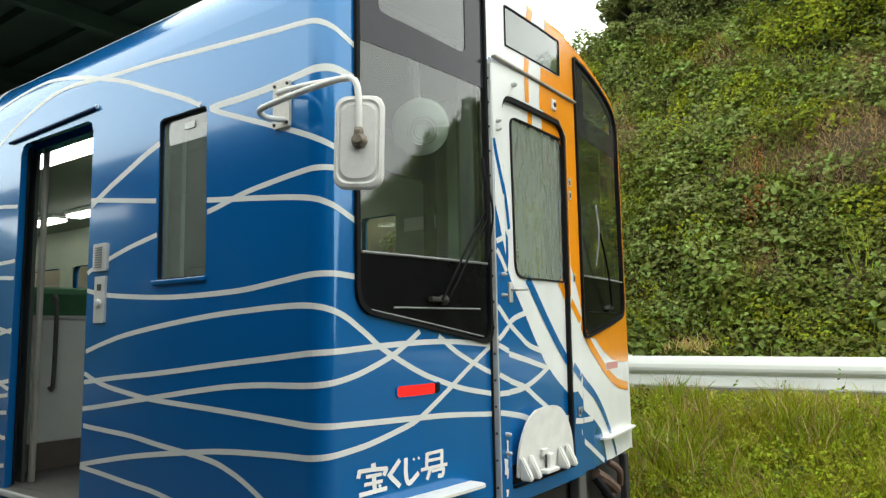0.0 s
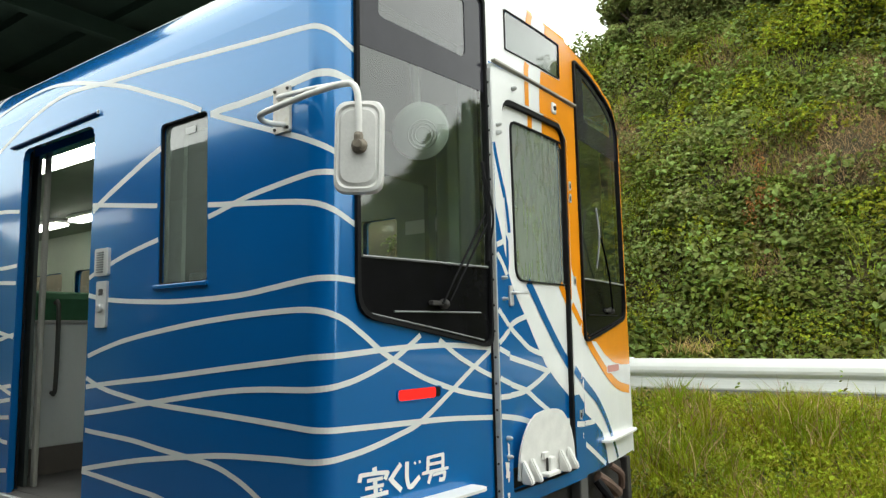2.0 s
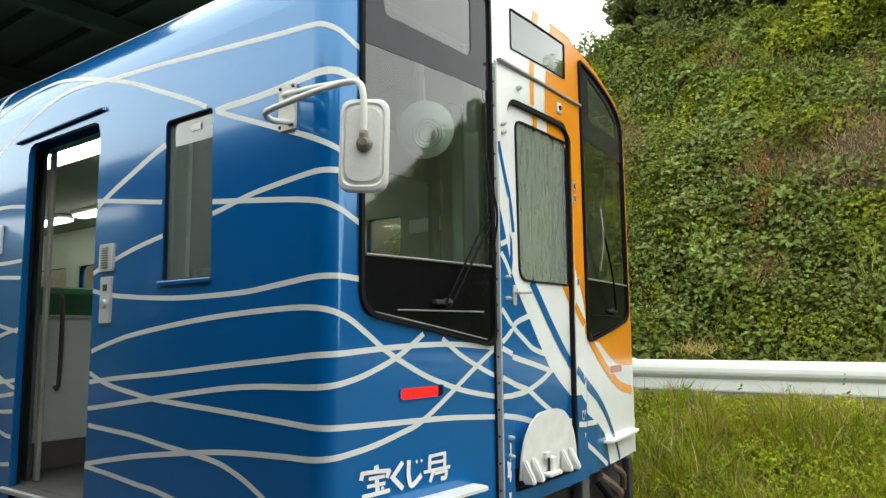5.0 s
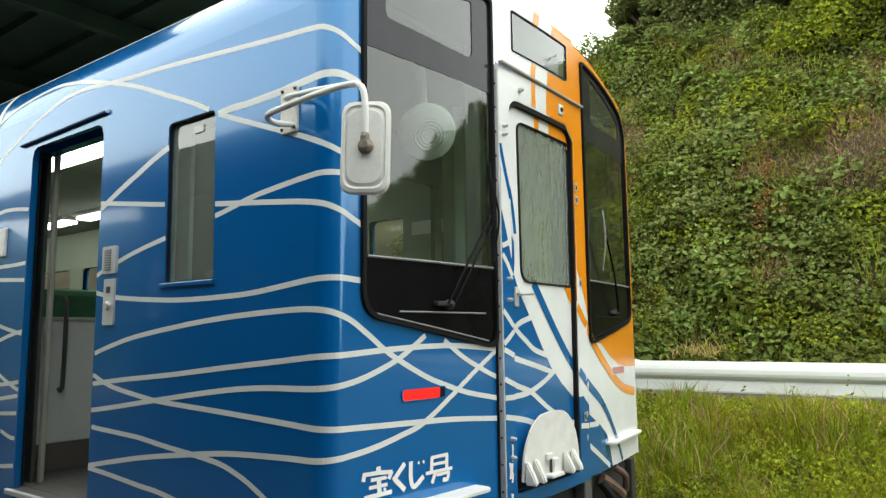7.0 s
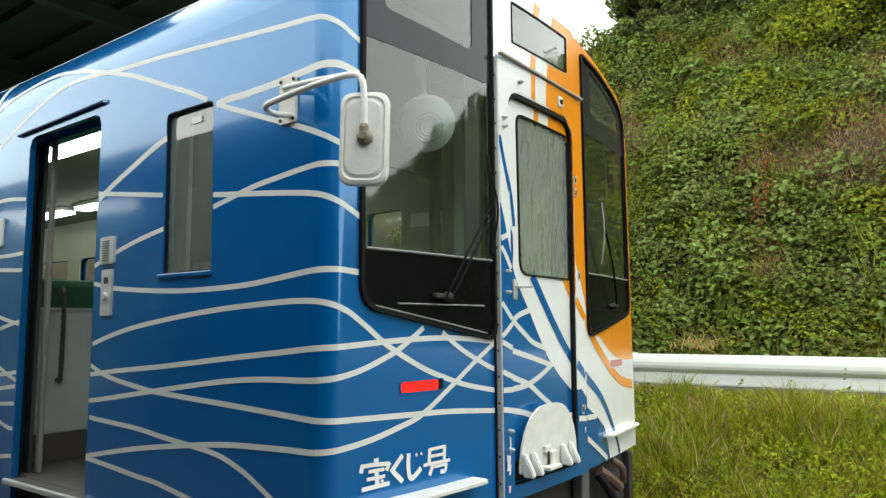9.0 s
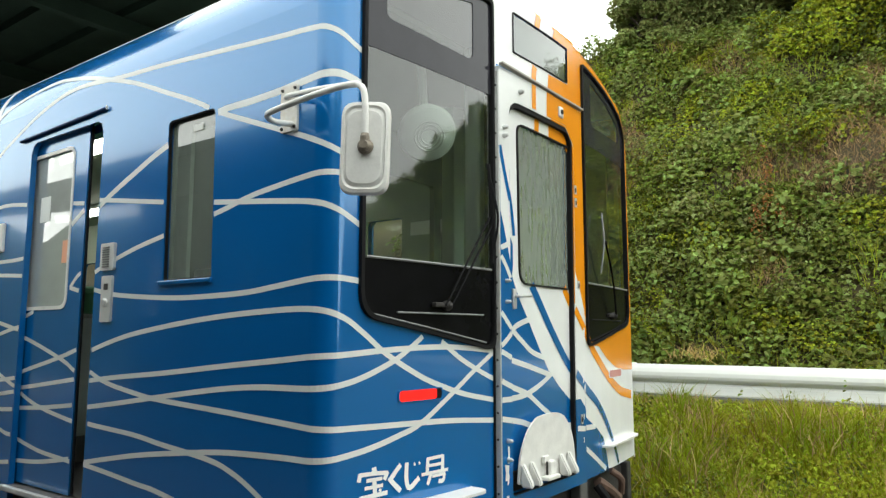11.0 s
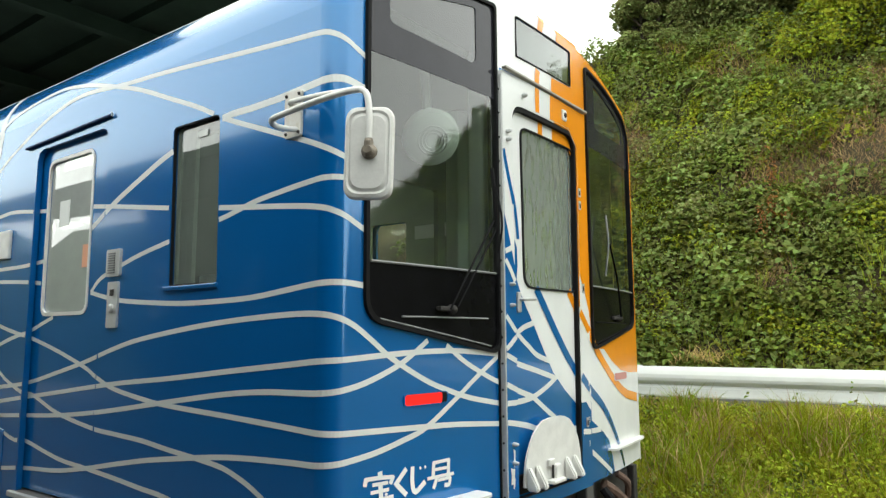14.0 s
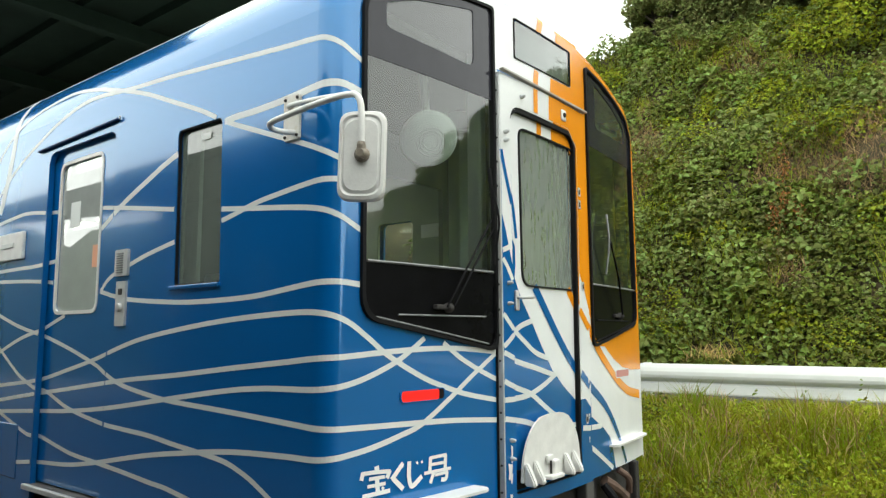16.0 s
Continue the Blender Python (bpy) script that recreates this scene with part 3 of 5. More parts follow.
# ---- windscreens ----
SILLGREY = mat("dull_grey_trim", (0.20, 0.21, 0.21), 0.5, var=0.3, scale=14)
for k, flip in ((0, False), (1, True)):
    mir = (lambda pts: [(WIDTH - y, z) for y, z in reversed(pts)]) if flip else (lambda pts: pts)
    ws = mir(ws_left)
    inner = lambda o: mir(rounded([(0.145 + o, 1.155 + o * 0.8), (0.945 - o, 1.015 + o), (0.945 - o, 2.655 - o), (0.70, 2.63 - o), (0.42, 2.575 - o), (0.235 + o * 0.5, 2.52 - o), (0.145 + o, 2.41 - o * 0.5)], WS_R))
    main = mir(rounded([(0.178, 1.375), (0.91, 1.375), (0.91, 2.195), (0.178, 2.195)], [0.01, 0.01, 0.01, 0.01]))
    upper = mir(rounded([(0.265, 2.335), (0.80, 2.315), (0.80, 2.59), (0.70, 2.57), (0.44, 2.51), (0.265, 2.44)], [0.03, 0.05, 0.02, 0.05, 0.05, 0.02]))
    frame_ob = part("windscreen_frame", plate(inner(-0.002), [inner(0.014)], lambda y, z, d: on_front(y, z, 0.016 + d), 0.05, CUTS), RUBBER, railcar, "black rubber windscreen surround")
    band = mir([(0.156, 2.19), (0.934, 2.19), (0.934, 2.645), (0.70, 2.62), (0.42, 2.565), (0.240, 2.508), (0.156, 2.41)])
    part("tinted_band", plate(band, [upper], lambda y, z, d: on_front(y, z, 0.004 + d), 0.006, CUTS), TINT, frame_ob)
    low = mir(rounded([(0.156, 1.165), (0.934, 1.030), (0.934, 1.374), (0.156, 1.374)], [0.08, 0.06, 0, 0]))
    part("lower_panel", plate(low, [], lambda y, z, d: on_front(y, z, 0.003 + d), 0.012, CUTS), BLACK, frame_ob, "glossy black panel under the glass")
    bmr = bmesh.new()
    for a, b in (((0.20, 1.165), (0.88, 1.052)), ((0.33, 1.172), (0.86, 1.172))):
        pts = [on_front(WIDTH - q[0] if flip else q[0], q[1], 0.006) for q in (a, ((a[0] + b[0]) / 2, (a[1] + b[1]) / 2), b)]
        tube(pts, 0.004, bmr, 6)
    part("panel_ridge", bmr, SILLGREY if not flip else RUBBER, frame_ob)
    g = part("windscreen_pane", plate(mir([(0.156, 1.374), (0.934, 1.374), (0.934, 2.196), (0.156, 2.196)]), [], lambda y, z, d: on_front(y, z, 0.002), 0, CUTS), GLASS, frame_ob)
    g.visible_shadow = False
    g = part("upper_pane", plate(upper, [], lambda y, z, d: on_front(y, z, 0.0), 0, CUTS), GLASSTOP, frame_ob)
    g.visible_shadow = False
    pts = [on_front(WIDTH - y if flip else y, 1.375, 0.008) for y in (0.17, 0.5, 0.92)]
    part("glass_sill", tube(pts, 0.006, None, 6), SILLGREY, frame_ob)
    # wiper: pivot, twin arms, blade
    piv = Vector(on_front(0.605, 1.205, 0.03))
    elbow = Vector(on_front(0.855, 1.60, 0.055))
    fx = lambda p: Vector((p[0], WIDTH - p[1] if flip else p[1], p[2]))
    if flip:
        piv, elbow = Vector(on_front(0.50, 1.20, 0.03)), Vector(on_front(0.74, 1.63, 0.055))
        wiper = part("wiper", tube([fx(piv), fx(piv.lerp(elbow, 0.5) + Vector((0.012, 0, 0))), fx(elbow)], 0.006, None, 6), BLACK, railcar, "black windscreen wiper")
        part("wiper_blade", tube([fx((elbow.x - 0.02, elbow.y + 0.03, 1.44)), fx((elbow.x + 0.0, elbow.y + 0.02, 1.62)), fx((elbow.x - 0.02, elbow.y + 0.0, 1.80))], 0.006, None, 6), SILLGREY, wiper)
    else:
        bmw = tube([piv + Vector((0, -0.03, 0)), elbow + Vector((0, -0.012, 0.0))], 0.005, None, 6)
        tube([piv + Vector((0, 0.02, 0.01)), elbow + Vector((0, 0.012, -0.03))], 0.005, bmw, 6)
        wiper = part("wiper", bmw, BLACK, railcar, "black twin-arm windscreen wiper")
        part("wiper_blade", tube([(elbow.x - 0.012, elbow.y + 0.02, 1.40), (elbow.x, elbow.y + 0.012, 1.6), (elbow.x - 0.012, elbow.y - 0.005, 1.84)], 0.009, None, 6), RUBBER, wiper)
        part("blade_bow", tube([(elbow.x + 0.0, elbow.y + 0.02, 1.46), (elbow.x + 0.025, elbow.y + 0.015, 1.6), (elbow.x + 0.0, elbow.y, 1.76)], 0.005, None, 6), RUBBER, wiper)
    hub = lathe([(0.02, 0), (0.022, 0.02), (0.012, 0.035), (0.004, 0.04)], 12, None, Matrix.Translation(fx(piv) - Vector((0.03, 0, 0))) @ pose(0, 0, 0, 0, 90, 0))
    box(piv.x - 0.03, fx(piv).y - 0.09, piv.z - 0.008, piv.x - 0.005, fx(piv).y, piv.z + 0.012, 0.005, hub)
    part("wiper_pivot", hub, DARKMETAL, wiper)

# destination window over the gangway
bm = plate(rounded([(YC - 0.300, 2.460), (YC + 0.289, 2.475), (YC + 0.294, 2.681), (YC - 0.300, 2.671)], 0.012), [TOPWIN], lambda y, z, d: on_front(y, z, 0.0065 + d), 0.02, CUTS)
dest = part("destination_window", bm, RUBBER, railcar, "destination window, blind greyed for the sky's reflection")
# The blind's grey carries the sky that the pane would mirror.
part("blind", plate(TOPWIN, [], lambda y, z, d: on_front(y, z, -0.012 + d), 0.004, CUTS), SKYGREY, dest)
g = part("destination_pane", plate(TOPWIN, [], lambda y, z, d: on_front(y, z, 0.001), 0, CUTS), GLASS, dest)
g.visible_shadow = False

# ---- gangway frame and door ----
FR = 0.032
frame_out = [(0.957, 0.315), (1.80, 0.315), (1.815, 1.3), (1.83, 2.335), (0.957, 2.335)]
door_hole = rounded([(1.04, 0.375), (1.675, 0.375), (1.705, 2.195), (1.038, 2.195)], [0.02, 0.02, 0.09, 0.09])
frame_bm = plate(frame_out, [door_hole], lambda y, z, d: on_front(y, z, FR + d), FR + 0.02, CUTS)
for c in (0.75, 1.25, 1.85):
    bmesh.ops.bisect_plane(frame_bm, geom=frame_bm.verts[:] + frame_bm.edges[:] + frame_bm.faces[:], plane_co=(0, 0, c), plane_no=(0, 0, 1))
for f in frame_bm.faces:
    c = f.calc_center_median()
    f.material_index = (2 if c.z > 1.25 else 1 if c.z > 0.75 else 0) if c.y > 1.4 else (1 if c.z > 1.85 else 0)
gang = part("gangway_frame", frame_bm, [BLUE, WHITE, ORANGE], railcar, "raised frame round the end door")
onf = lambda e: (lambda y, z, d: on_front(y, z, FR + e))
wl_frame = [(0.959, 1.65), (0.985, 1.58), (1.01, 1.50), (1.036, 1.42), (1.036, 2.196), (1.11, 2.202), (1.61, 2.202), (1.71, 2.11), (1.695, 1.3), (1.685, 0.80), (1.73, 0.755), (1.80, 0.70), (1.812, 1.3), (1.828, 2.333), (0.959, 2.333)]
part("white_frame_field", plate(wl_frame, [], onf(0.001), 0, CUTS), WHITE, gang)
o_frame = [(1.405, 2.333), (1.40, 2.26), (1.40, 2.202), (1.61, 2.204), (1.71, 2.115), (1.70, 1.42), (1.755, 1.33), (1.810, 1.22), (1.811, 1.3), (1.827, 2.331)]
part("orange_frame_field", plate(o_frame, [], onf(0.002), 0, CUTS), ORANGE, gang)
for name, pts, w, m in (("painted_line", [(1.27, 2.33), (1.268, 2.26), (1.268, 2.205)], 0.04, ORANGE), ("painted_line", [(1.69, 1.22), (1.73, 1.185), (1.80, 1.122)], 0.045, ORANGE), ("painted_line", [(1.69, 0.885), (1.728, 0.858), (1.79, 0.815)], 0.045, BLUE), ("painted_line", [(1.69, 0.602), (1.73, 0.598), (1.79, 0.592)], 0.028, STRIPE)):
    part(name, ribbon(spline(pts), w, on_front, FR + 0.003), m, gang)
part("painted_line", ribbon(spline([(0.957, 1.955), (0.980, 1.873), (1.014, 1.772), (1.036, 1.705)]), 0.026, on_front, FR + 0.0022), BLUE, gang)
for pts in ([(0.960, 1.479), (0.991, 1.490), (1.034, 1.508)], [(0.960, 1.441), (0.998, 1.400), (1.036, 1.345)], [(0.958, 1.187), (0.990, 1.159), (1.037, 1.116)], [(0.958, 1.039), (0.987, 1.056), (1.037, 1.092)], [(0.958, 1.012), (0.985, 1.003), (1.037, 0.984)], [(0.958, 0.884), (0.981, 0.874), (1.037, 0.855)], [(0.958, 0.800), (0.979, 0.800), (1.037, 0.799)], [(0.958, 0.717), (0.976, 0.715), (1.037, 0.705)]):
    part("wave_line", ribbon(spline(pts, 0.02), 0.024, on_front, FR + 0.0018), STRIPE, gang)
jamb = rounded([(1.04, 0.375), (1.675, 0.375), (1.705, 2.195), (1.038, 2.195)], [0.02, 0.02, 0.09, 0.09])
# Black reaches past the rubber at top and right, painting the gap's shadow too.
jamb_in = rounded([(1.0405, 0.379), (1.657, 0.379), (1.686, 2.172), (1.0390, 2.172)], [0.02, 0.02, 0.09, 0.09])
part("jamb_rubber_and_shade", plate(jamb, [jamb_in], lambda y, z, d: on_front(y, z, FR - 0.003 + d), 0.035, CUTS), RUBBER, gang, "black rubber door jamb, widened for the shadow in the gap")
# riveted steel strip on the frame's side, rubber lips
bm = box(front_x(0.96) - 0.01, 0.946, 0.20, front_x(0.957) + FR + 0.002, 0.957, 2.31, 0.003)
part("riveted_strip", bm, STEEL, gang, "riveted steel edge strip")
rivet = lathe([(0.006, 0), (0.005, 0.003), (0.002, 0.005)], 8)
rivet_ob = part("rivet", rivet, DARKMETAL, gang)
rivet_ob.matrix_basis = Matrix.Translation((front_x(0.96) + 0.018, 0.946, 0.40)) @ pose(0, 0, 0, 90, 0, 0)
for k in range(1, 17):
    copy_thing(rivet_ob, Matrix.Translation((front_x(0.96) + 0.018, 0.946, 0.40 + 0.115 * k)) @ pose(0, 0, 0, 90, 0, 0))
part("rubber_lip", box(front_x(0.94) + 0.001, 0.937, 0.18, front_x(0.94) + 0.010, 0.946, 2.32, 0.002), RUBBER, gang)
# rain gutter over the frame
bm = box(0, 0.955, 0, 0.026, 1.825, 0.013, 0.004)
bm.transform(Matrix.Translation((0.055, 0, 2.338)))
part("rain_gutter", bm, mat("grey_gutter_paint", (0.34, 0.32, 0.28), 0.6, var=0.2), gang, "grimy rain gutter")
# the door itself
door_out = [(1.03, 0.37), (1.80, 0.37), (1.80, 2.24), (1.03, 2.24)]
door_win = rounded([(1.155, 1.33), (1.70, 1.33), (1.71, 2.10), (1.145, 2.10)], [0.07, 0.05, 0.06, 0.05])
DOOR_D = 0.006
ond = lambda e: (lambda y, z, d: on_front(y, z, DOOR_D + e + (d if e == 0 else 0)))
edoor = part("end_door", plate(door_out, [door_win], ond(0), 0.035, CUTS), BLUE, railcar, "end door painted blue, white and orange")
wd_hole = rounded([(1.155, 1.33), (1.70, 1.33), (1.71, 2.10), (1.145, 2.10)], [0.07, 0.05, 0.06, 0.05])
wd2 = [(1.035, 1.88), (1.045, 1.77), (1.05, 1.66), (1.060, 1.57), (1.098, 1.51), (1.100, 1.42), (1.090, 1.36), (1.118, 1.306), (1.151, 1.255), (1.229, 1.157), (1.295, 1.068), (1.364, 0.980), (1.419, 0.914), (1.537, 0.825), (1.699, 0.727), (1.79, 0.67), (1.79, 2.235), (1.04, 2.235)]
part("white_door_field", plate(wd2, [wd_hole], ond(0.001), 0, CUTS), WHITE, edoor)
od = [(1.465, 2.235), (1.465, 2.105), (1.65, 2.105), (1.715, 2.04), (1.705, 1.46), (1.79, 1.33), (1.79, 2.235)]
part("orange_door_field", plate(od, [], ond(0.002), 0, CUTS), ORANGE, edoor)
for pts, w, m in (([(1.040, 1.83), (1.066, 1.76), (1.087, 1.679), (1.100, 1.60), (1.106, 1.55)], 0.024, BLUE), ([(1.34, 2.23), (1.338, 2.17), (1.335, 2.105)], 0.045, ORANGE), ([(1.262, 1.325), (1.321, 1.261), (1.431, 1.137), (1.548, 1.018), (1.643, 0.934), (1.77, 0.835)], 0.05, BLUE), ([(1.61, 1.328), (1.721, 1.207), (1.78, 1.13)], 0.05, ORANGE)):
    part("painted_line", ribbon(spline(pts), w, on_front, DOOR_D + 0.003), m, edoor)
for pts in ([(1.035, 1.145), (1.072, 1.119), (1.124, 1.083), (1.178, 1.051), (1.254, 1.007), (1.352, 0.980), (1.40, 0.972)], [(1.035, 1.055), (1.071, 1.091), (1.096, 1.114), (1.141, 1.135), (1.229, 1.157), (1.255, 1.160)], [(1.035, 0.980), (1.067, 0.973), (1.149, 0.954), (1.251, 0.932), (1.447, 0.886)], [(1.035, 0.861), (1.063, 0.853), (1.144, 0.830), (1.219, 0.807), (1.324, 0.749), (1.436, 0.691), (1.52, 0.645)], [(1.035, 0.797), (1.062, 0.798), (1.133, 0.800), (1.220, 0.812), (1.346, 0.850), (1.466, 0.899)], [(1.035, 0.707), (1.058, 0.703), (1.164, 0.683), (1.265, 0.657), (1.433, 0.634), (1.705, 0.619)]):
    part("wave_line", ribbon(spline(pts), 0.026, on_front, DOOR_D + 0.0016), STRIPE, edoor)
seal = plate(rounded([(1.147, 1.322), (1.708, 1.322), (1.718, 2.108), (1.137, 2.108)], [0.075, 0.055, 0.065, 0.055]), [door_win], lambda y, z, d: on_front(y, z, DOOR_D + 0.009 + d), 0.012, CUTS)
part("window_seal", seal, RUBBER, edoor)
g = part("door_pane", plate(door_win, [], lambda y, z, d: on_front(y, z, DOOR_D - 0.004), 0, CUTS), GLASSDOOR, edoor)
g.visible_shadow = False
bm = box(0.034, 1.085, 1.205, 0.046, 1.118, 1.30, 0.005)
tube([(0.046, 1.10, 1.265), (0.066, 1.105, 1.265), (0.074, 1.13, 1.267), (0.074, 1.20, 1.27)], 0.008, bm, 8)
part("door_handle", bm, STEEL, edoor, "steel lever handle")
for y, z, r in ((0.99, 2.045, 0.011), (0.99, 2.005, 0.011), (1.0, 0.62, 0.010), (1.0, 0.54, 0.009), (1.135, 2.255, 0.012), (1.0, 1.235, 0.009), (1.0, 1.33, 0.009)):
    part("frame_stud", lathe([(r, 0), (r, 0.012), (r * 0.7, 0.024), (r * 0.3, 0.028)], 10, None, Matrix.Translation(on_front(y, z, FR)) @ pose(0, 0, 0, 0, 90, 0)), STEEL, gang)
for y, z in ((1.722, 1.87), (1.722, 1.80), (1.735, 1.35), (1.74, 0.645)):
    b = box(front_x(y) + FR + 0.004, y - 0.011, z - 0.024, front_x(y) + FR + 0.006, y + 0.011, z + 0.024, 0.003)
    lp = part("lock_plate", b, STEEL, gang)
    part("keyhole", box(front_x(y) + FR + 0.0061, y - 0.005, z - 0.015, front_x(y) + FR + 0.008, y + 0.005, z + 0.01), RUBBER, lp)
y, z = 1.555, 2.262
lp = part("lock_plate", box(front_x(y) + FR, y - 0.025, z - 0.03, front_x(y) + FR + 0.012, y + 0.025, z + 0.03, 0.008), CREAM, gang)
part("keyhole", lathe([(0.014, 0), (0.012, 0.005)], 14, None, Matrix.Translation((front_x(y) + FR + 0.012, y, z)) @ pose(0, 0, 0, 0, 90, 0)), RUBBER, lp)

# folding bridge plate in front of the door
fl = rounded([(1.052, 0.425), (1.612, 0.405), (1.60, 0.545), (1.545, 0.655), (1.44, 0.712), (1.26, 0.712), (1.15, 0.685), (1.066, 0.544)], [0.01, 0.01, 0.06, 0.08, 0.06, 0.06, 0.09, 0.06])
flap = part("bridge_plate", plate(fl, [], lambda y, z, d: on_front(y, z, FR + 0.022 + 0.02 * max(0, (z - 0.6)) + d), 0.010, CUTS), CREAM, gang, "white folded bridge plate", smooth=True)


def lug(y):
    """Cast ear: a sloping web that widens to the foot, with a bolt beside it."""
    bm = bmesh.new()
    prof = [(0.0, 0.515), (0.010, 0.515), (0.055, 0.432), (0.055, 0.412), (0.0, 0.412)]
    x0 = front_x(y) + FR + 0.026
    sides = [[bm.verts.new((x0 + px, y + w, pz)) for px, pz in prof] for w in (-0.015, 0.015)]
    for i in range(5):
        bm.faces.new((sides[0][i - 1], sides[1][i - 1], sides[1][i], sides[0][i]))
    bm.faces.new(sides[0])
    bm.faces.new(sides[1][::-1])
    bmesh.ops.recalc_face_normals(bm, faces=bm.faces[:])
    bmesh.ops.bevel(bm, geom=bm.edges[:], offset=0.006, segments=2, affect="EDGES")
    return bm


for ya, yb, yc2 in ((1.075, 1.15, 1.112), (1.43, 1.515, 1.472)):
    part("hinge_ear", lug(ya), CREAM, flap, "white cast hinge ear")
    br = part("hinge_ear", lug(yb), CREAM, flap, "white cast hinge ear")
    x0 = front_x(yc2) + FR + 0.024
    part("hinge_bolt", lathe([(0.022, 0), (0.022, 0.014), (0.012, 0.024), (0.004, 0.026)], 8, None, Matrix.Translation((x0, yc2 - 0.01, 0.455)) @ pose(0, 0, 0, 0, 90, 0)), STEEL, br)
x0 = front_x(1.27) + FR + 0.024
bm = box(x0, 1.245, 0.49, x0 + 0.018, 1.295, 0.525, 0.005)
box(x0, 1.285, 0.43, x0 + 0.03, 1.335, 0.50, 0.008, bm)
box(x0, 1.225, 0.418, x0 + 0.05, 1.345, 0.436, 0.005, bm)
br = part("catch_bracket", bm, CREAM, flap, "white catch bracket with a pin")
part("catch_pin", tube([(x0 + 0.022, 1.262, 0.44), (x0 + 0.022, 1.262, 0.50)], 0.005, None, 6), DARKMETAL, br)
part("threshold_recess", box(front_x(1.1) + 0.004, 1.056, 0.392, front_x(1.1) + FR - 0.008, 1.70, 0.475, 0.004), RUBBER, gang, "black recess over the threshold")
# chipped paint on the frame
for y, z, w, h in ((0.988, 0.485, 0.022, 0.045), (0.997, 0.455, 0.012, 0.03), (1.002, 0.56, 0.010, 0.05), (0.992, 0.372, 0.014, 0.02), (1.765, 0.535, 0.005, 0.02), (1.772, 0.655, 0.006, 0.02), (1.776, 0.845, 0.010, 0.02), (1.79, 0.80, 0.008, 0.02)):
    q = [(y + w * math.cos(a) * rr, z + h * math.sin(a) * rr) for a, rr in ((0, 0.6), (0.7, 1.0), (1.5, 0.7), (2.3, 1.1), (3.2, 0.5), (4.0, 1.0), (4.9, 0.8), (5.6, 0.6))]
    part("paint_chip", plate(q, [], onf(0.004), 0, CUTS), CREAM, gang)

# ---- lamps, steps, lettering ----
for flip in (False, True):
    o = [(0.341, 0.829), (0.591, 0.829), (0.591, 0.878), (0.341, 0.878)]
    hole = [(0.347, 0.833), (0.585, 0.833), (0.585, 0.874), (0.347, 0.874)]
    mr = (lambda p: [(WIDTH - a, b) for a, b in reversed(p)]) if flip else (lambda p: p)
    tl = part("tail_lamp", plate(mr(rounded(o, 0.02)), [mr(rounded(hole, 0.015))], lambda y, z, d: on_front(y, z, 0.005 + d), 0.012, CUTS), WHITE if flip else BLUE, railcar, "tail lamp, lit red" if not flip else "tail lamp, unlit")
    part("lens", plate(mr(rounded(hole if flip else [(0.347, 0.833), (0.555, 0.833), (0.555, 0.874), (0.347, 0.874)], 0.012)), [], lambda y, z, d: on_front(y, z, 0.004 + d), 0.01, CUTS), PINK if flip else RED, tl)
    part("lens_end", plate(mr([(0.557, 0.834), (0.584, 0.834), (0.584, 0.873), (0.557, 0.873)]), [], lambda y, z, d: on_front(y, z, 0.003 + d), 0.008, CUTS), RUBBER, tl)
    ya, yb = (0.15, 0.775) if not flip else (WIDTH - 0.735, WIDTH - 0.10)
    bm = plate(rounded([(ya, 0.02), (yb, 0.02), (yb, 0.12 if not flip else 0.07), (ya, 0.12 if not flip else 0.07)], [0, 0, 0.06, 0.06] if not flip else [0, 0, 0.06, 0.06]), [], lambda y, x, d: Vector((front_x(y) - 0.02 + x, y, 0.458 + d)), 0.011, CUTS)
    st = part("step_plate", bm, CREAM, railcar, "white projecting foot step")
    if not flip:
        part("step_stay", box(front_x((ya + yb) / 2), (ya + yb) / 2 - 0.02, 0.36, front_x((ya + yb) / 2) + 0.05, (ya + yb) / 2 + 0.02, 0.445, 0.006), CREAM, st)

# hand-painted lettering: takarakuji-go, stroke by stroke (宝くじ号)
def stroke(w, *pts):
    bm = ribbon(spline(pts, 0.008) if len(pts) > 2 else [np.array(q) for q in pts], w, on_front, 0.0035)
    for v in bm.verts:
        v.co.x += 0.00003 * laid[0]
    laid[0] += 1
    return bm


def glyph(*strokes):
    bm = bmesh.new()
    for k in strokes:
        join(bm, stroke(*k))
    part("lettering", bm, WHITE, railcar, "white hand-painted character")


glyph((0.022, (0.224, 0.610), (0.227, 0.586)), (0.015, (0.155, 0.590), (0.222, 0.588), (0.292, 0.582)), (0.018, (0.161, 0.594), (0.154, 0.567)), (0.018, (0.290, 0.586), (0.274, 0.559)), (0.013, (0.189, 0.567), (0.264, 0.566)), (0.013, (0.181, 0.541), (0.268, 0.541)), (0.020, (0.226, 0.567), (0.231, 0.510)), (0.016, (0.158, 0.509), (0.290, 0.512)), (0.011, (0.249, 0.529), (0.260, 0.522)))
glyph((0.019, (0.355, 0.603), (0.306, 0.558), (0.305, 0.553), (0.356, 0.507)))
glyph((0.020, (0.387, 0.606), (0.386, 0.545), (0.403, 0.511), (0.455, 0.541)), (0.009, (0.426, 0.600), (0.432, 0.590)), (0.009, (0.452, 0.600), (0.459, 0.591)))
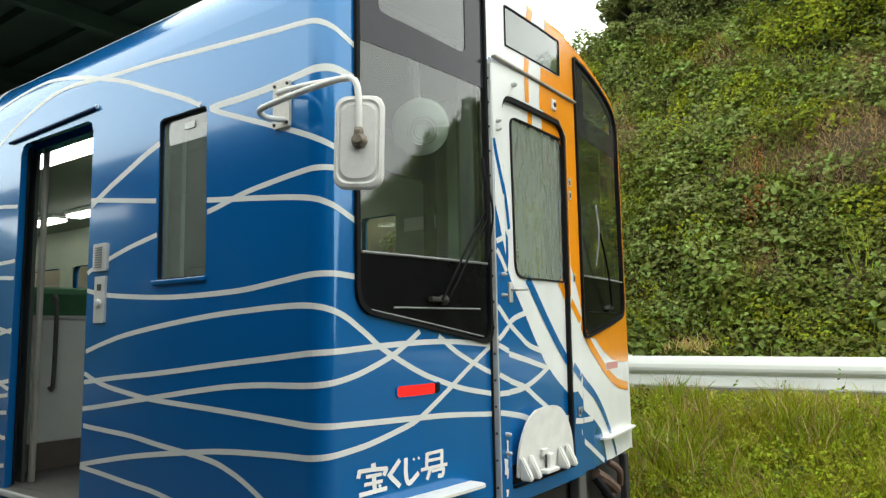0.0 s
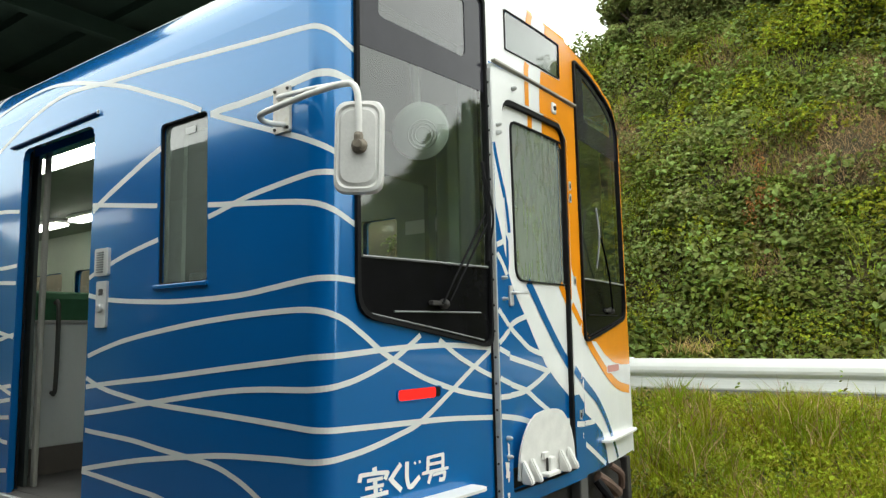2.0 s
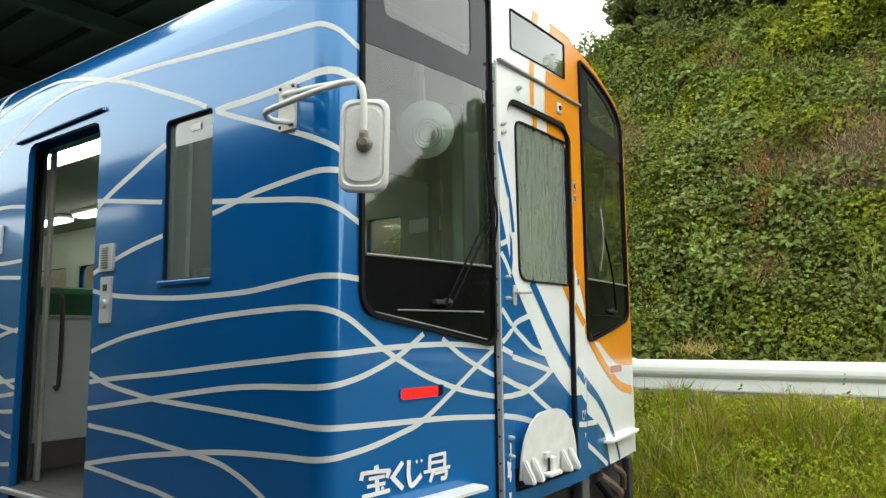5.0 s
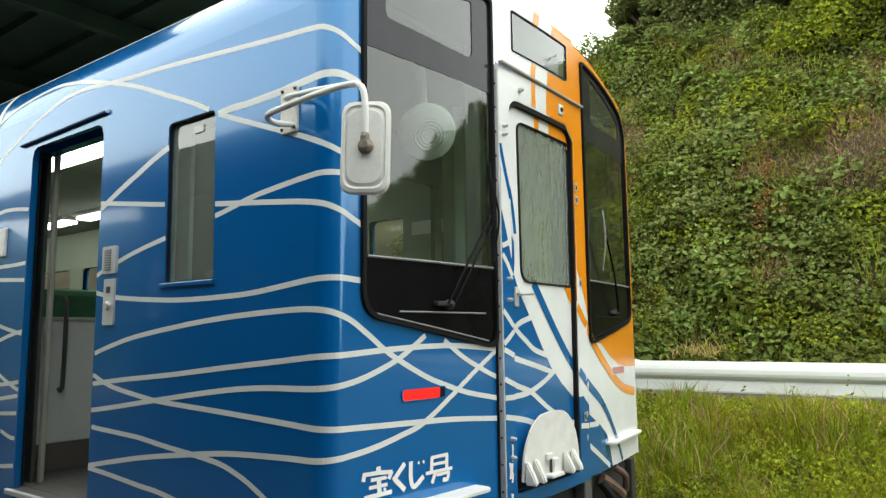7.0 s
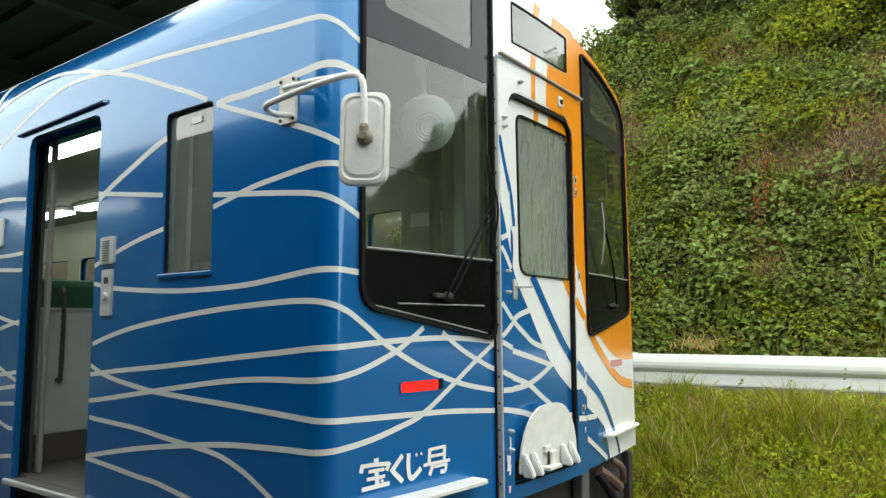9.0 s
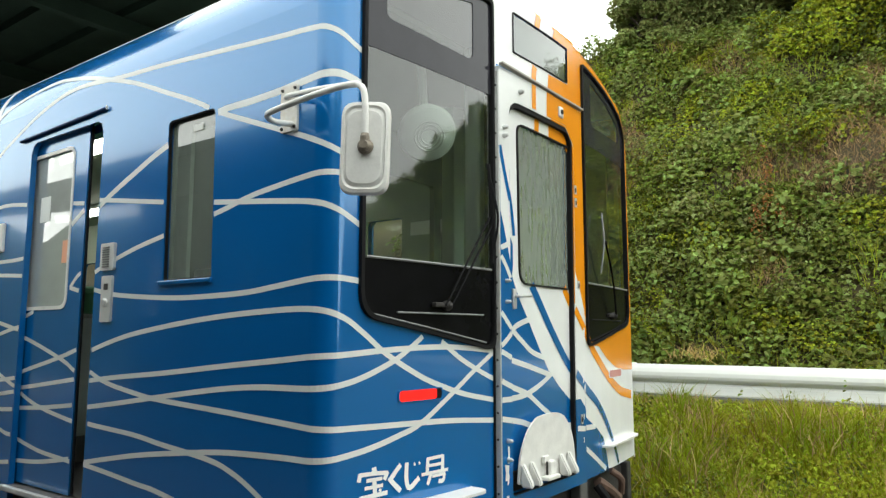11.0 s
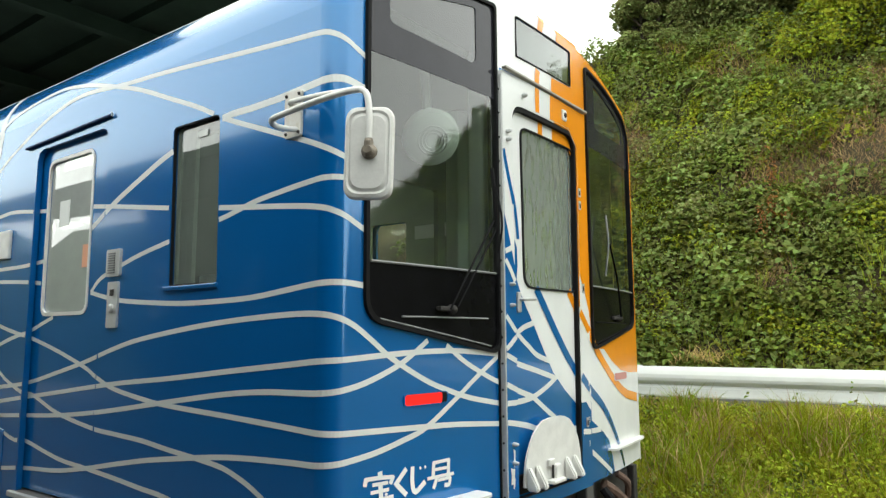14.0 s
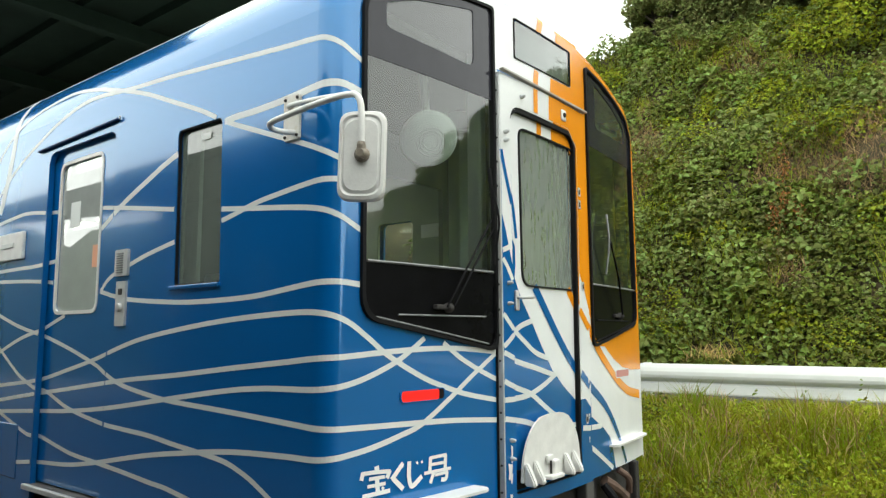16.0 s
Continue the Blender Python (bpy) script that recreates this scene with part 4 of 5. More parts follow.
glyph((0.018, (0.503, 0.606), (0.499, 0.552)), (0.013, (0.497, 0.604), (0.596, 0.606)), (0.018, (0.590, 0.608), (0.588, 0.555)), (0.012, (0.502, 0.578), (0.586, 0.577)), (0.013, (0.467, 0.549), (0.622, 0.549)), (0.017, (0.523, 0.549), (0.501, 0.507)), (0.012, (0.528, 0.535), (0.604, 0.536)), (0.017, (0.599, 0.538), (0.592, 0.511), (0.564, 0.512)))

# ---- mirror on the near corner ----
mirror = part("mirror_bracket", plate(rounded([(-0.325, 1.845), (-0.235, 1.845), (-0.235, 2.025), (-0.325, 2.025)], 0.01), [], lambda x, z, d: on_side(x, z, 0.012 + d), 0.012), RUSTY, railcar, "white mirror bracket with rust stains")
bm = tube([(-0.26, -0.012, 1.872), (-0.255, -0.06, 1.862), (-0.235, -0.13, 1.852), (-0.195, -0.178, 1.856), (-0.10, -0.18, 1.866), (0.05, -0.18, 1.876), (0.20, -0.18, 1.876), (0.252, -0.18, 1.858), (0.268, -0.18, 1.80), (0.268, -0.18, 1.68)], 0.0108, None, 12)
tube([(-0.285, -0.012, 1.978), (-0.27, -0.03, 1.976), (-0.05, -0.10, 1.934), (0.12, -0.155, 1.895), (0.20, -0.18, 1.877)], 0.0098, bm, 12)
part("mirror_arm", bm, CREAM, mirror, "white bent tube arm", smooth=True)
for x, z in ((-0.315, 1.86), (-0.245, 1.86), (-0.315, 2.01), (-0.245, 2.01)):
    part("bracket_bolt", lathe([(0.007, 0), (0.005, 0.006)], 8, None, Matrix.Translation((x, -0.012, z)) @ pose(0, 0, 0, 90, 0, 0)), DARKMETAL, mirror)
# housing: rounded shell facing forward, ridge pressed in its back, glass facing rearward
sh = bmesh.new()
hw, hh = 0.078, 0.148
prof = [(0.0, 0.93), (0.012, 1.0), (0.026, 1.0), (0.036, 0.96), (0.040, 0.86), (0.034, 0.80), (0.036, 0.74), (0.041, 0.70)]
rings = []
for d, k in prof:
    loop = rounded([(-hw * k, -hh * (1 - (1 - k) * 0.72)), (hw * k, -hh * (1 - (1 - k) * 0.72)), (hw * k, hh * (1 - (1 - k) * 0.72)), (-hw * k, hh * (1 - (1 - k) * 0.72))], 0.045, 6)
    rings.append([sh.verts.new((u, -d, v)) for u, v in loop])
for a, b in zip(rings, rings[1:]):
    for i in range(len(a)):
        sh.faces.new((a[i - 1], a[i], b[i], b[i - 1]))
sh.faces.new(rings[0])
sh.faces.new(rings[-1][::-1])
bmesh.ops.recalc_face_normals(sh, faces=sh.faces[:])
MIRROR_POSE = pose(0.240, -0.14, 1.665, 0, 1.5, 30)
sh.transform(MIRROR_POSE)
part("mirror_housing", sh, CREAM, mirror, "white rounded mirror housing", smooth=True)
gl = plate(rounded([(-0.072, -0.137), (0.072, -0.137), (0.072, 0.137), (-0.072, 0.137)], 0.04), [], lambda u, v, d: MIRROR_POSE @ Vector((u, 0.004 + d, v)), 0.002)
part("mirror_glass", gl, mat("silvered_glass", (0.8, 0.8, 0.8), 0.02, metal=1.0, var=0.0), mirror)
bm = lathe([(0.026, 0), (0.024, 0.012), (0.016, 0.022), (0.012, 0.035)], 14, None, MIRROR_POSE @ Matrix.Translation((0.005, -0.04, 0.0)) @ pose(0, 0, 0, 90, 0, 0))
lathe([(0.013, -0.03), (0.015, -0.028), (0.015, 0.02), (0.012, 0.03)], 12, bm, Matrix.Translation((0.268, -0.18, 1.675)))
part("ball_joint", bm, mat("stained_joint", (0.22, 0.19, 0.15), 0.5, metal=0.3, var=0.6, scale=40), mirror, "stained steel ball joint")

# ---- sliding side door, its frame and fittings ----
side_door = part("sliding_door", plate([(-2.50, BOTTOM + 0.006), (-1.71, BOTTOM + 0.006), (-1.71, 2.165), (-2.50, 2.165)], [rounded([(-2.335, 1.235), (-1.865, 1.235), (-1.865, 2.065), (-2.335, 2.065)], 0.05)], lambda x, z, d: Vector((x, 0.036 - d, z)), 0.022), BLUE, railcar, "blue sliding door with white lines")
trim = plate(rounded([(-2.352, 1.217), (-1.848, 1.217), (-1.848, 2.083), (-2.352, 2.083)], 0.065), [rounded([(-2.334, 1.236), (-1.866, 1.236), (-1.866, 2.064), (-2.334, 2.064)], 0.05)], lambda x, z, d: Vector((x, 0.031 - d, z)), 0.012)
part("window_trim", trim, CREAM, side_door, "bright window trim")
g = part("door_window", plate(rounded([(-2.335, 1.235), (-1.865, 1.235), (-1.865, 2.065), (-2.335, 2.065)], 0.05), [], lambda x, z, d: Vector((x, 0.046, z)), 0), GLASSLEAF, side_door)
g.visible_shadow = False
part("leading_rubber", box(-1.7095, 0.041, BOTTOM + 0.01, -1.698, 0.054, 2.163, 0.004), RUBBER, side_door)
part("window_sticker", box(-2.22, 0.042, 1.70, -2.11, 0.044, 1.84), INNERWHITE, side_door)
part("warning_sticker", box(-1.945, 0.042, 1.46, -1.885, 0.044, 1.58), mat("orange_sticker", (0.75, 0.35, 0.2), 0.5), side_door)
for r, w, lift in leaf_stripes:
    r = [(1.7 - (1.7 - x) * 1.0207, 1.08 + (z - 1.08) * 1.0207) for x, z in r]  # the leaf lies 36 mm behind the skin
    for q in runs(r, lambda q: -2.47 < q[0] < -1.712 and not inside(q, -2.355, -1.845, 1.213, 2.087)):
        part("wave_line", ribbon(q, w, lambda x, z, d: Vector((x, 0.036 - d, z)), lift), STRIPE, side_door)
# pocket that hides the open leaf, and the frame round the opening
part("door_pocket", box(-3.35, 0.11, BOTTOM, -2.49, 0.13, 2.18), INNERDARK, railcar)
part("pocket_post", box(-2.475, 0.135, BOTTOM, -2.435, 0.160, 2.18, 0.006), mat("beige_post_paint", (0.30, 0.30, 0.26), 0.5), railcar, "pale inner door post")
part("door_sill", box(-2.46, -0.035, BOTTOM - 0.03, -1.60, -0.012, BOTTOM, 0.006), STEEL, railcar, "worn steel door sill")
part("sill_tread", box(-2.46, -0.012, BOTTOM - 0.03, -1.60, 0.12, BOTTOM - 0.004), FLOORMAT, railcar)
part("door_header", box(-2.46, 0.072, 2.13, -1.60, 0.13, 2.22), BLUE, railcar)
part("front_jamb", box(-1.688, 0.031, BOTTOM, -1.60, 0.10, 2.20, 0.004), BLUE, railcar)
bm = box(-2.555, -0.018, 2.192, -1.625, 0.0, 2.198, 0.002)
box(-2.555, -0.019, 2.194, -1.625, -0.015, 2.203, 0.001, bm)
bm.transform(pose(-1.63, 0, 2.2, 0, -1.2, 0) @ Matrix.Translation((1.63, 0, -2.2)))
part("rain_strip", bm, mat("navy_trim", (0.004, 0.03, 0.10), 0.75, spec=0.2), railcar)
part("drip_end", box(-1.626, -0.014, 2.192, -1.619, -0.004, 2.212, 0.002), STEEL, railcar)
# door buttons and speaker
sp = part("speaker_panel", plate(rounded([(-1.592, 1.388), (-1.472, 1.388), (-1.472, 1.518), (-1.592, 1.518)], 0.012), [], lambda x, z, d: on_side(x, z, 0.014 + d), 0.014), ALU, railcar, "louvred metal speaker panel")
for k in range(9):
    part("louvre", box(-1.565, -0.02, 1.402 + 0.0115 * k, -1.51, -0.0135, 1.408 + 0.0115 * k, 0.001), SILLGREY, sp)
bp = part("switch_plate", plate(rounded([(-1.572, 1.145), (-1.482, 1.145), (-1.482, 1.362), (-1.572, 1.362)], 0.008), [], lambda x, z, d: on_side(x, z, 0.012 + d), 0.012), ALU, railcar, "metal door switch plate")
part("switch_slot", box(-1.542, -0.016, 1.295, -1.512, -0.0115, 1.325), DARKMETAL, bp)
part("button", lathe([(0.022, 0), (0.021, 0.008), (0.015, 0.012)], 16, None, Matrix.Translation((-1.527, -0.012, 1.235)) @ pose(0, 0, 0, 90, 0, 0)), STEEL, bp)
# white equipment box rear of the door
wb = part("destination_box", box(-3.15, -0.02, 1.555, -2.685, 0.0, 1.722, 0.006), CREAM, railcar, "white panel with a recessed catch")
part("catch", box(-2.98, -0.026, 1.63, -2.80, -0.019, 1.66, 0.003), ALU, wb)
# hatch outline low on the side
part("hatch", box(-3.0, -0.004, 0.30, -2.62, 0.001, 0.60, 0.003), BLUE, railcar)

# cab side window: dark reveal, pale sash, pane
rv = plate(rounded([(-1.083, 1.316), (-0.733, 1.316), (-0.748, 2.037), (-1.093, 2.037)], [0.012, 0.012, 0.03, 0.03]), [rounded([(-1.075, 1.324), (-0.74, 1.324), (-0.755, 2.029), (-1.085, 2.029)], [0.012, 0.012, 0.03, 0.03])], lambda x, z, d: on_side(x, z, -0.004 + d), 0.014)
cw = part("cab_window_frame", rv, RUBBER, railcar, "dark cab window reveal")
part("sash", plate([(-1.10, 1.318), (-0.72, 1.318), (-0.72, 2.04), (-1.10, 2.04)], [], lambda x, z, d: on_side(x, z, -0.024), 0), GLASSSIDE, cw).visible_shadow = False
part("sash_rail", box(-1.10, 0.026, 1.325, -1.066, 0.040, 2.04, 0.004), INNER, cw)
part("window_ledge", box(-1.105, -0.012, 1.298, -0.728, 0.002, 1.318, 0.004), BLUE, cw)
part("window_label", box(-0.93, 0.019, 1.965, -0.86, 0.0215, 1.995), INNERWHITE, cw)
for a, b in BAYS:
    part("side_pane", plate([(a, 1.2), (b, 1.2), (b, 1.98), (a, 1.98)], [], lambda x, z, d: on_side(x, z, -0.03), 0), GLASSSIDE, railcar).visible_shadow = False
    part("side_pane", plate([(a, 1.2), (b, 1.2), (b, 1.98), (a, 1.98)], [], lambda x, z, d: Vector((x, WIDTH - 0.03, z)), 0), GLASSFAR, railcar).visible_shadow = False
part("far_cab_pane", plate([(-1.08, 1.32), (-0.62, 1.32), (-0.62, 2.03), (-1.08, 2.03)], [], lambda x, z, d: Vector((x, WIDTH - 0.03, z)), 0), GLASSFAR, railcar).visible_shadow = False

part("far_door_pane", plate(FAR_DOOR, [], lambda x, z, d: Vector((x, WIDTH - 0.03, z)), 0), GLASSFAR, railcar).visible_shadow = False

# ---- inside the car ----
part("car_floor", box(-LENGTH, 0.06, BOTTOM - 0.1, -0.12, WIDTH - 0.06, BOTTOM - 0.002), FLOORMAT, railcar)
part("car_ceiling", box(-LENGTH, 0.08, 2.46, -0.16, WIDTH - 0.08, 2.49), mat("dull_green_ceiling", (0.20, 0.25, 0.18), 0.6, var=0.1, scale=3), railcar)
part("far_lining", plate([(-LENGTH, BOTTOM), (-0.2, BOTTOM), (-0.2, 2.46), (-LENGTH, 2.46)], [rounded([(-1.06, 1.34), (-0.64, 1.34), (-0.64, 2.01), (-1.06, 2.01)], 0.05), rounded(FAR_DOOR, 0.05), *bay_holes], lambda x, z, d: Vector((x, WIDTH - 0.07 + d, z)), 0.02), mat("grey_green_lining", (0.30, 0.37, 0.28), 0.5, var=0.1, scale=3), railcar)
part("near_lining", plate([(-LENGTH, BOTTOM), (-3.36, BOTTOM), (-3.36, 2.46), (-LENGTH, 2.46)], bay_holes, lambda x, z, d: Vector((x, 0.09 + d, z)), 0.02), INNER, railcar)
part("cab_lining", plate([(-1.59, BOTTOM), (-0.13, BOTTOM), (-0.13, 2.46), (-1.59, 2.46)], [rounded([(-1.07, 1.33), (-0.74, 1.33), (-0.74, 2.02), (-1.07, 2.02)], 0.03)], lambda x, z, d: Vector((x, 0.125 + d, z)), 0.02), INNER, railcar)
part("near_lining_upper", box(-LENGTH, 0.132, 2.2, -0.25, 0.15, 2.46), INNERDARK, railcar)
part("rear_bulkhead", box(-LENGTH, 0.06, BOTTOM, -LENGTH + 0.06, WIDTH - 0.06, 2.5), INNER, railcar)
for y0, x0 in ((0.62, -4.05), (0.62, -5.8), (0.62, -7.6), (2.0, -4.2), (2.0, -6.1), (2.0, -7.6), (2.0, -9.2)):
    cl = part("ceiling_lamp", box(x0, y0, 2.415, x0 + 1.25, y0 + 0.20, 2.455, 0.012), INNERWHITE, railcar)
    part("tube_cover", box(x0 + 0.02, y0 + 0.02, 2.385, x0 + 1.23, y0 + 0.18, 2.414, 0.01), LAMP, cl)
# low partition by the door with a steel cap, dark step under it, seats beyond
part("door_partition", box(-2.80, 0.14, 0.46, -2.76, 1.30, 1.19, 0.006), INNERWHITE, railcar, "white low partition")
part("partition_cap", box(-2.81, 0.13, 1.19, -2.75, 1.31, 1.215, 0.006), ALU, railcar)
part("partition_kick", box(-2.80, 0.14, BOTTOM, -2.76, 1.30, 0.46), mat("brown_kick_board", (0.15, 0.13, 0.11), 0.6), railcar)
part("grab_rail", tube([(-2.75, 0.36, 0.78), (-2.71, 0.36, 0.79), (-2.70, 0.36, 1.05), (-2.71, 0.36, 1.31), (-2.75, 0.36, 1.32)], 0.013, None, 8), mat("dull_rail", (0.14, 0.14, 0.13), 0.4, metal=0.5), railcar)
for x0 in (-3.15, -4.1, -5.1, -6.1, -7.1):
    for y0 in (0.2, 1.85):
        bm = box(x0 - 0.12, y0, 0.72, x0, y0 + 0.82, 1.42, 0.05)
        box(x0 - 0.55, y0, 0.60, x0 - 0.08, y0 + 0.82, 0.75, 0.04, bm)
        st = part("bench_seat", bm, SEAT, railcar, "green plush seat")
        part("seat_base", box(x0 - 0.5, y0 + 0.04, BOTTOM, x0 - 0.05, y0 + 0.78, 0.6), INNERDARK, st)
        part("seat_handle", tube([(x0 - 0.06, y0 + 0.70, 1.40), (x0 - 0.06, y0 + 0.72, 1.46), (x0 - 0.06, y0 + 0.80, 1.46), (x0 - 0.06, y0 + 0.83, 1.38)], 0.012, None, 6), RUBBER, st)
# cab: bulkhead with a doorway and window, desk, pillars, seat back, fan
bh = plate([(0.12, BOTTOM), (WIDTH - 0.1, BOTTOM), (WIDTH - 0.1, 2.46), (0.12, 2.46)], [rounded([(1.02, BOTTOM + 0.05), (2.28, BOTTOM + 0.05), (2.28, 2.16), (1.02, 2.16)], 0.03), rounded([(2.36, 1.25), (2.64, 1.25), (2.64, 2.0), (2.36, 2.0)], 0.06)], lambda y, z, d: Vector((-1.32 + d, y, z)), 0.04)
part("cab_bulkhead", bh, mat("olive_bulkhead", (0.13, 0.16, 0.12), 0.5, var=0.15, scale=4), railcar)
part("cab_desk", box(-0.55, 0.12, 0.9, -0.12, 1.0, 1.34, 0.04), INNERDARK, railcar)
part("cab_desk", box(-0.55, 1.86, 0.9, -0.12, 2.72, 1.30, 0.04), INNERDARK, railcar)
part("desk_side", box(-0.60, 1.0, BOTTOM, -0.06, 1.03, 1.40, 0.01), INNER, railcar)
part("notice", box(-1.92, WIDTH - 0.10, 1.90, -1.60, WIDTH - 0.094, 2.01), INNERWHITE, railcar)
for y in (0.985, 1.84):
    part("cab_pillar", box(-0.13, y - 0.045, BOTTOM, -0.045, y + 0.06, 2.46, 0.012), INNERWHITE, railcar, "pale green cab pillar")
part("cab_pillar", box(-0.75, 1.60, BOTTOM, -0.66, 1.71, 2.46, 0.01), INNER, railcar, "pale green cab pillar")
part("cab_shelf", box(-1.28, 0.28, 1.28, -0.72, 0.60, 1.40, 0.015), INNERWHITE, railcar, "white shelf under the cab window")
part("cab_pillar", box(-0.75, 1.80, BOTTOM, -0.66, 1.85, 2.46, 0.01), INNER, railcar, "pale green cab pillar")
bm = box(-1.02, 0.42, 1.05, -0.92, 0.92, 1.55, 0.05)
cs = part("driver_seat", bm, INNERDARK, railcar, "dark driver seat")
part("seat_cover", box(-0.925, 0.47, 1.40, -0.91, 0.87, 1.53, 0.006), INNERWHITE, cs)
fan_m = Matrix.Translation((-0.16, 0.69, 1.985)) @ Vector((0.66, -0.60, -0.50)).to_track_quat("Z", "Y").to_matrix().to_4x4()
bm = lathe([(0.02, 0.06), (0.075, 0.055), (0.12, 0.03), (0.132, 0.0), (0.12, -0.02)], 28, None, fan_m)
fan = part("cab_fan", bm, mat("fan_plastic", (0.82, 0.84, 0.82), 0.5), railcar, "pale cab fan behind the windscreen", smooth=True)
bm = bmesh.new()
for r in (0.035, 0.05, 0.065):
    join(bm, tube([(r * math.cos(a), r * math.sin(a), 0.064) for a in [k * math.tau / 20 for k in range(21)]], 0.003, None, 5, False), fan_m)
part("fan_grille", bm, ALU, fan)
part("fan_stem", tube([(-0.18, 0.70, 2.04), (-0.19, 0.70, 2.18), (-0.19, 0.68, 2.34)], 0.02, None, 8), fan.data.materials[0], fan)
part("blind_roll", box(-0.14, 0.2, 2.28, -0.10, 0.9, 2.31, 0.01), INNER, railcar)

# ---- under the front ----
part("buffer_beam", box(-0.25, 0.25, 0.02, -0.04, 2.6, 0.30, 0.02), DARKMETAL, railcar)
bm = box(-0.3, 1.2, -0.35, 0.28, 1.62, -0.02, 0.03)
lathe([(0.10, 0), (0.13, 0.04), (0.13, 0.10), (0.05, 0.14)], 16, bm, Matrix.Translation((0.28, 1.41, -0.17)) @ pose(0, 0, 0, 0, 90, 0))
part("coupler", bm, DARKMETAL, railcar, "grimy coupler")
part("beam_post", box(-0.03, 1.78, -0.25, 0.03, 1.87, 0.31, 0.008), mat("grey_grime", (0.10, 0.10, 0.095), 0.7), railcar)
part("jumper_hose", tube([(0.0, 2.05, 0.25), (0.06, 2.08, 0.15), (0.07, 2.15, 0.0), (0.03, 2.2, -0.15)], 0.025, None, 8), RUBBER, railcar)
bm = box(-0.05, 2.20, 0.11, 0.03, 2.36, 0.17, 0.02)
tube([(0.0, 2.06, 0.27), (0.03, 2.14, 0.22), (0.03, 2.26, 0.15)], 0.03, bm, 8)
tube([(0.02, 2.35, 0.16), (0.04, 2.30, 0.25), (0.0, 2.25, 0.30)], 0.02, bm, 8)
box(-0.05, 2.36, -0.08, 0.06, 2.46, 0.04, 0.02, bm)
part("hose_cock", bm, BROWNMETAL, railcar, "rusty hose cock")
part("beam_post", box(-0.06, 2.50, -0.2, 0.0, 2.56, 0.31, 0.008), DARKMETAL, railcar)
part("underframe", box(-LENGTH + 0.2, 0.25, -0.2, -0.3, 2.6, 0.16), DARKMETAL, railcar)
for x in (-2.2, -4.1, -12.2, -14.1):
    for y in (YC - 0.58, YC + 0.5):
        part("wheel", lathe([(0.40, 0), (0.43, 0.01), (0.43, 0.09), (0.38, 0.10), (0.30, 0.07), (0.10, 0.08)], 28, None, Matrix.Translation((x, y, -0.32)) @ pose(0, 0, 0, 90, 0, 0)), DARKMETAL, railcar)

# ---- platform, canopy, track ----
tagged(part("platform", box(-30, -7.0, -0.9, 14, -0.22, 0.0, 0.02), CONCRETE), "dark asphalt station platform", "platform", kind="structure")
canopy = thing("station_roof", "dark green station roof over the track", "station roof", kind="structure")
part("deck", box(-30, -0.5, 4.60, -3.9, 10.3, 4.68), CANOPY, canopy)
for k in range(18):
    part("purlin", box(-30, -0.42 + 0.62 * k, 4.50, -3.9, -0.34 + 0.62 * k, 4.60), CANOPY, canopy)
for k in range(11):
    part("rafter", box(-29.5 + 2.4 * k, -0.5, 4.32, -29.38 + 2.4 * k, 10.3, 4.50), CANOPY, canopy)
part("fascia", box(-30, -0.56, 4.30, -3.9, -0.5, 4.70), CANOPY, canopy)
for x in (-25, -17, -9):
    part("post", box(x, 4.1, -0.6, x + 0.18, 4.28, 4.32, 0.01), CANOPY, canopy)

# Unseen wall and low roof, added to cut skylight and darken the car's near side.
station = thing("added_shade_building", "unseen dark building along the platform, added to shade the car", "building", kind="structure")
part("wall", box(-11, -6.6, 0, 13.0, -5.6, 3.6), mat("dark_shade_wall", (0.045, 0.04, 0.035), 0.8, var=0.3, scale=2, bump=0.2), station)
shade_eave = bmesh.new()
ev = [[shade_eave.verts.new((x, y, z)) for y, z in ((-1.75, 2.66), (-7.0, 4.0), (-7.0, 4.12), (-1.75, 2.75))] for x in (-11.3, 13.2)]
for i in range(4):
    shade_eave.faces.new((ev[0][i - 1], ev[1][i - 1], ev[1][i], ev[0][i]))
shade_eave.faces.new(ev[0])
shade_eave.faces.new(ev[1][::-1])
bmesh.ops.recalc_face_normals(shade_eave, faces=shade_eave.faces[:])
part("shade_eave", shade_eave, CANOPY, station)
for x in (-7.6, -6.1, -10.3):
    part("window", box(x - 0.2, -5.6, 1.4, x + 0.2, -5.57, 2.5, 0.01), INNERWHITE, station)

rng = np.random.default_rng(4)


def bank_z(y):
    return float(np.interp(y, (-60, -0.25, 0.2, 3.0, 3.6, 4.6, 5.6, 6.45, 6.9, 7.4, 9.6, 10.0), (-0.95, -0.95, -0.93, -0.93, -0.72, -0.30, 0.06, 0.30, 0.34, 0.30, 0.30, 0.40)))


def ridge(x):
    return float(np.interp(x, (-60, -30, -12, -6, -4.6, -3, 0, 3, 5, 8, 10, 12, 16, 30, 60), (3, 5, 7.0, 7.95, 8.1, 7.8, 7.5, 7.5, 7.3, 7.4, 7.4, 7.2, 6.4, 5.0, 3.0)))


def hill(x, s):
    """The hillside: s runs from 0 at its foot to 1 at the ridge, on to 2 behind it."""
    h = ridge(x)
    n = noise.noise((x * 0.35, s * 2.5, 0.3)) * 0.55 + noise.noise((x * 1.1, s * 6, 5.3)) * 0.22
    if s <= 1:
        return Vector((x, 9.7 + 3.9 * s ** 0.9 * h / 7 - n * 0.8 * min(1, s * 5), 0.38 + (h - 0.4) * s + n * 0.3 * min(1, s * 4)))
    return Vector((x, 9.7 + 3.9 * h / 7 + (s - 1) * 40, h + (s - 1) * 3.0 + n))


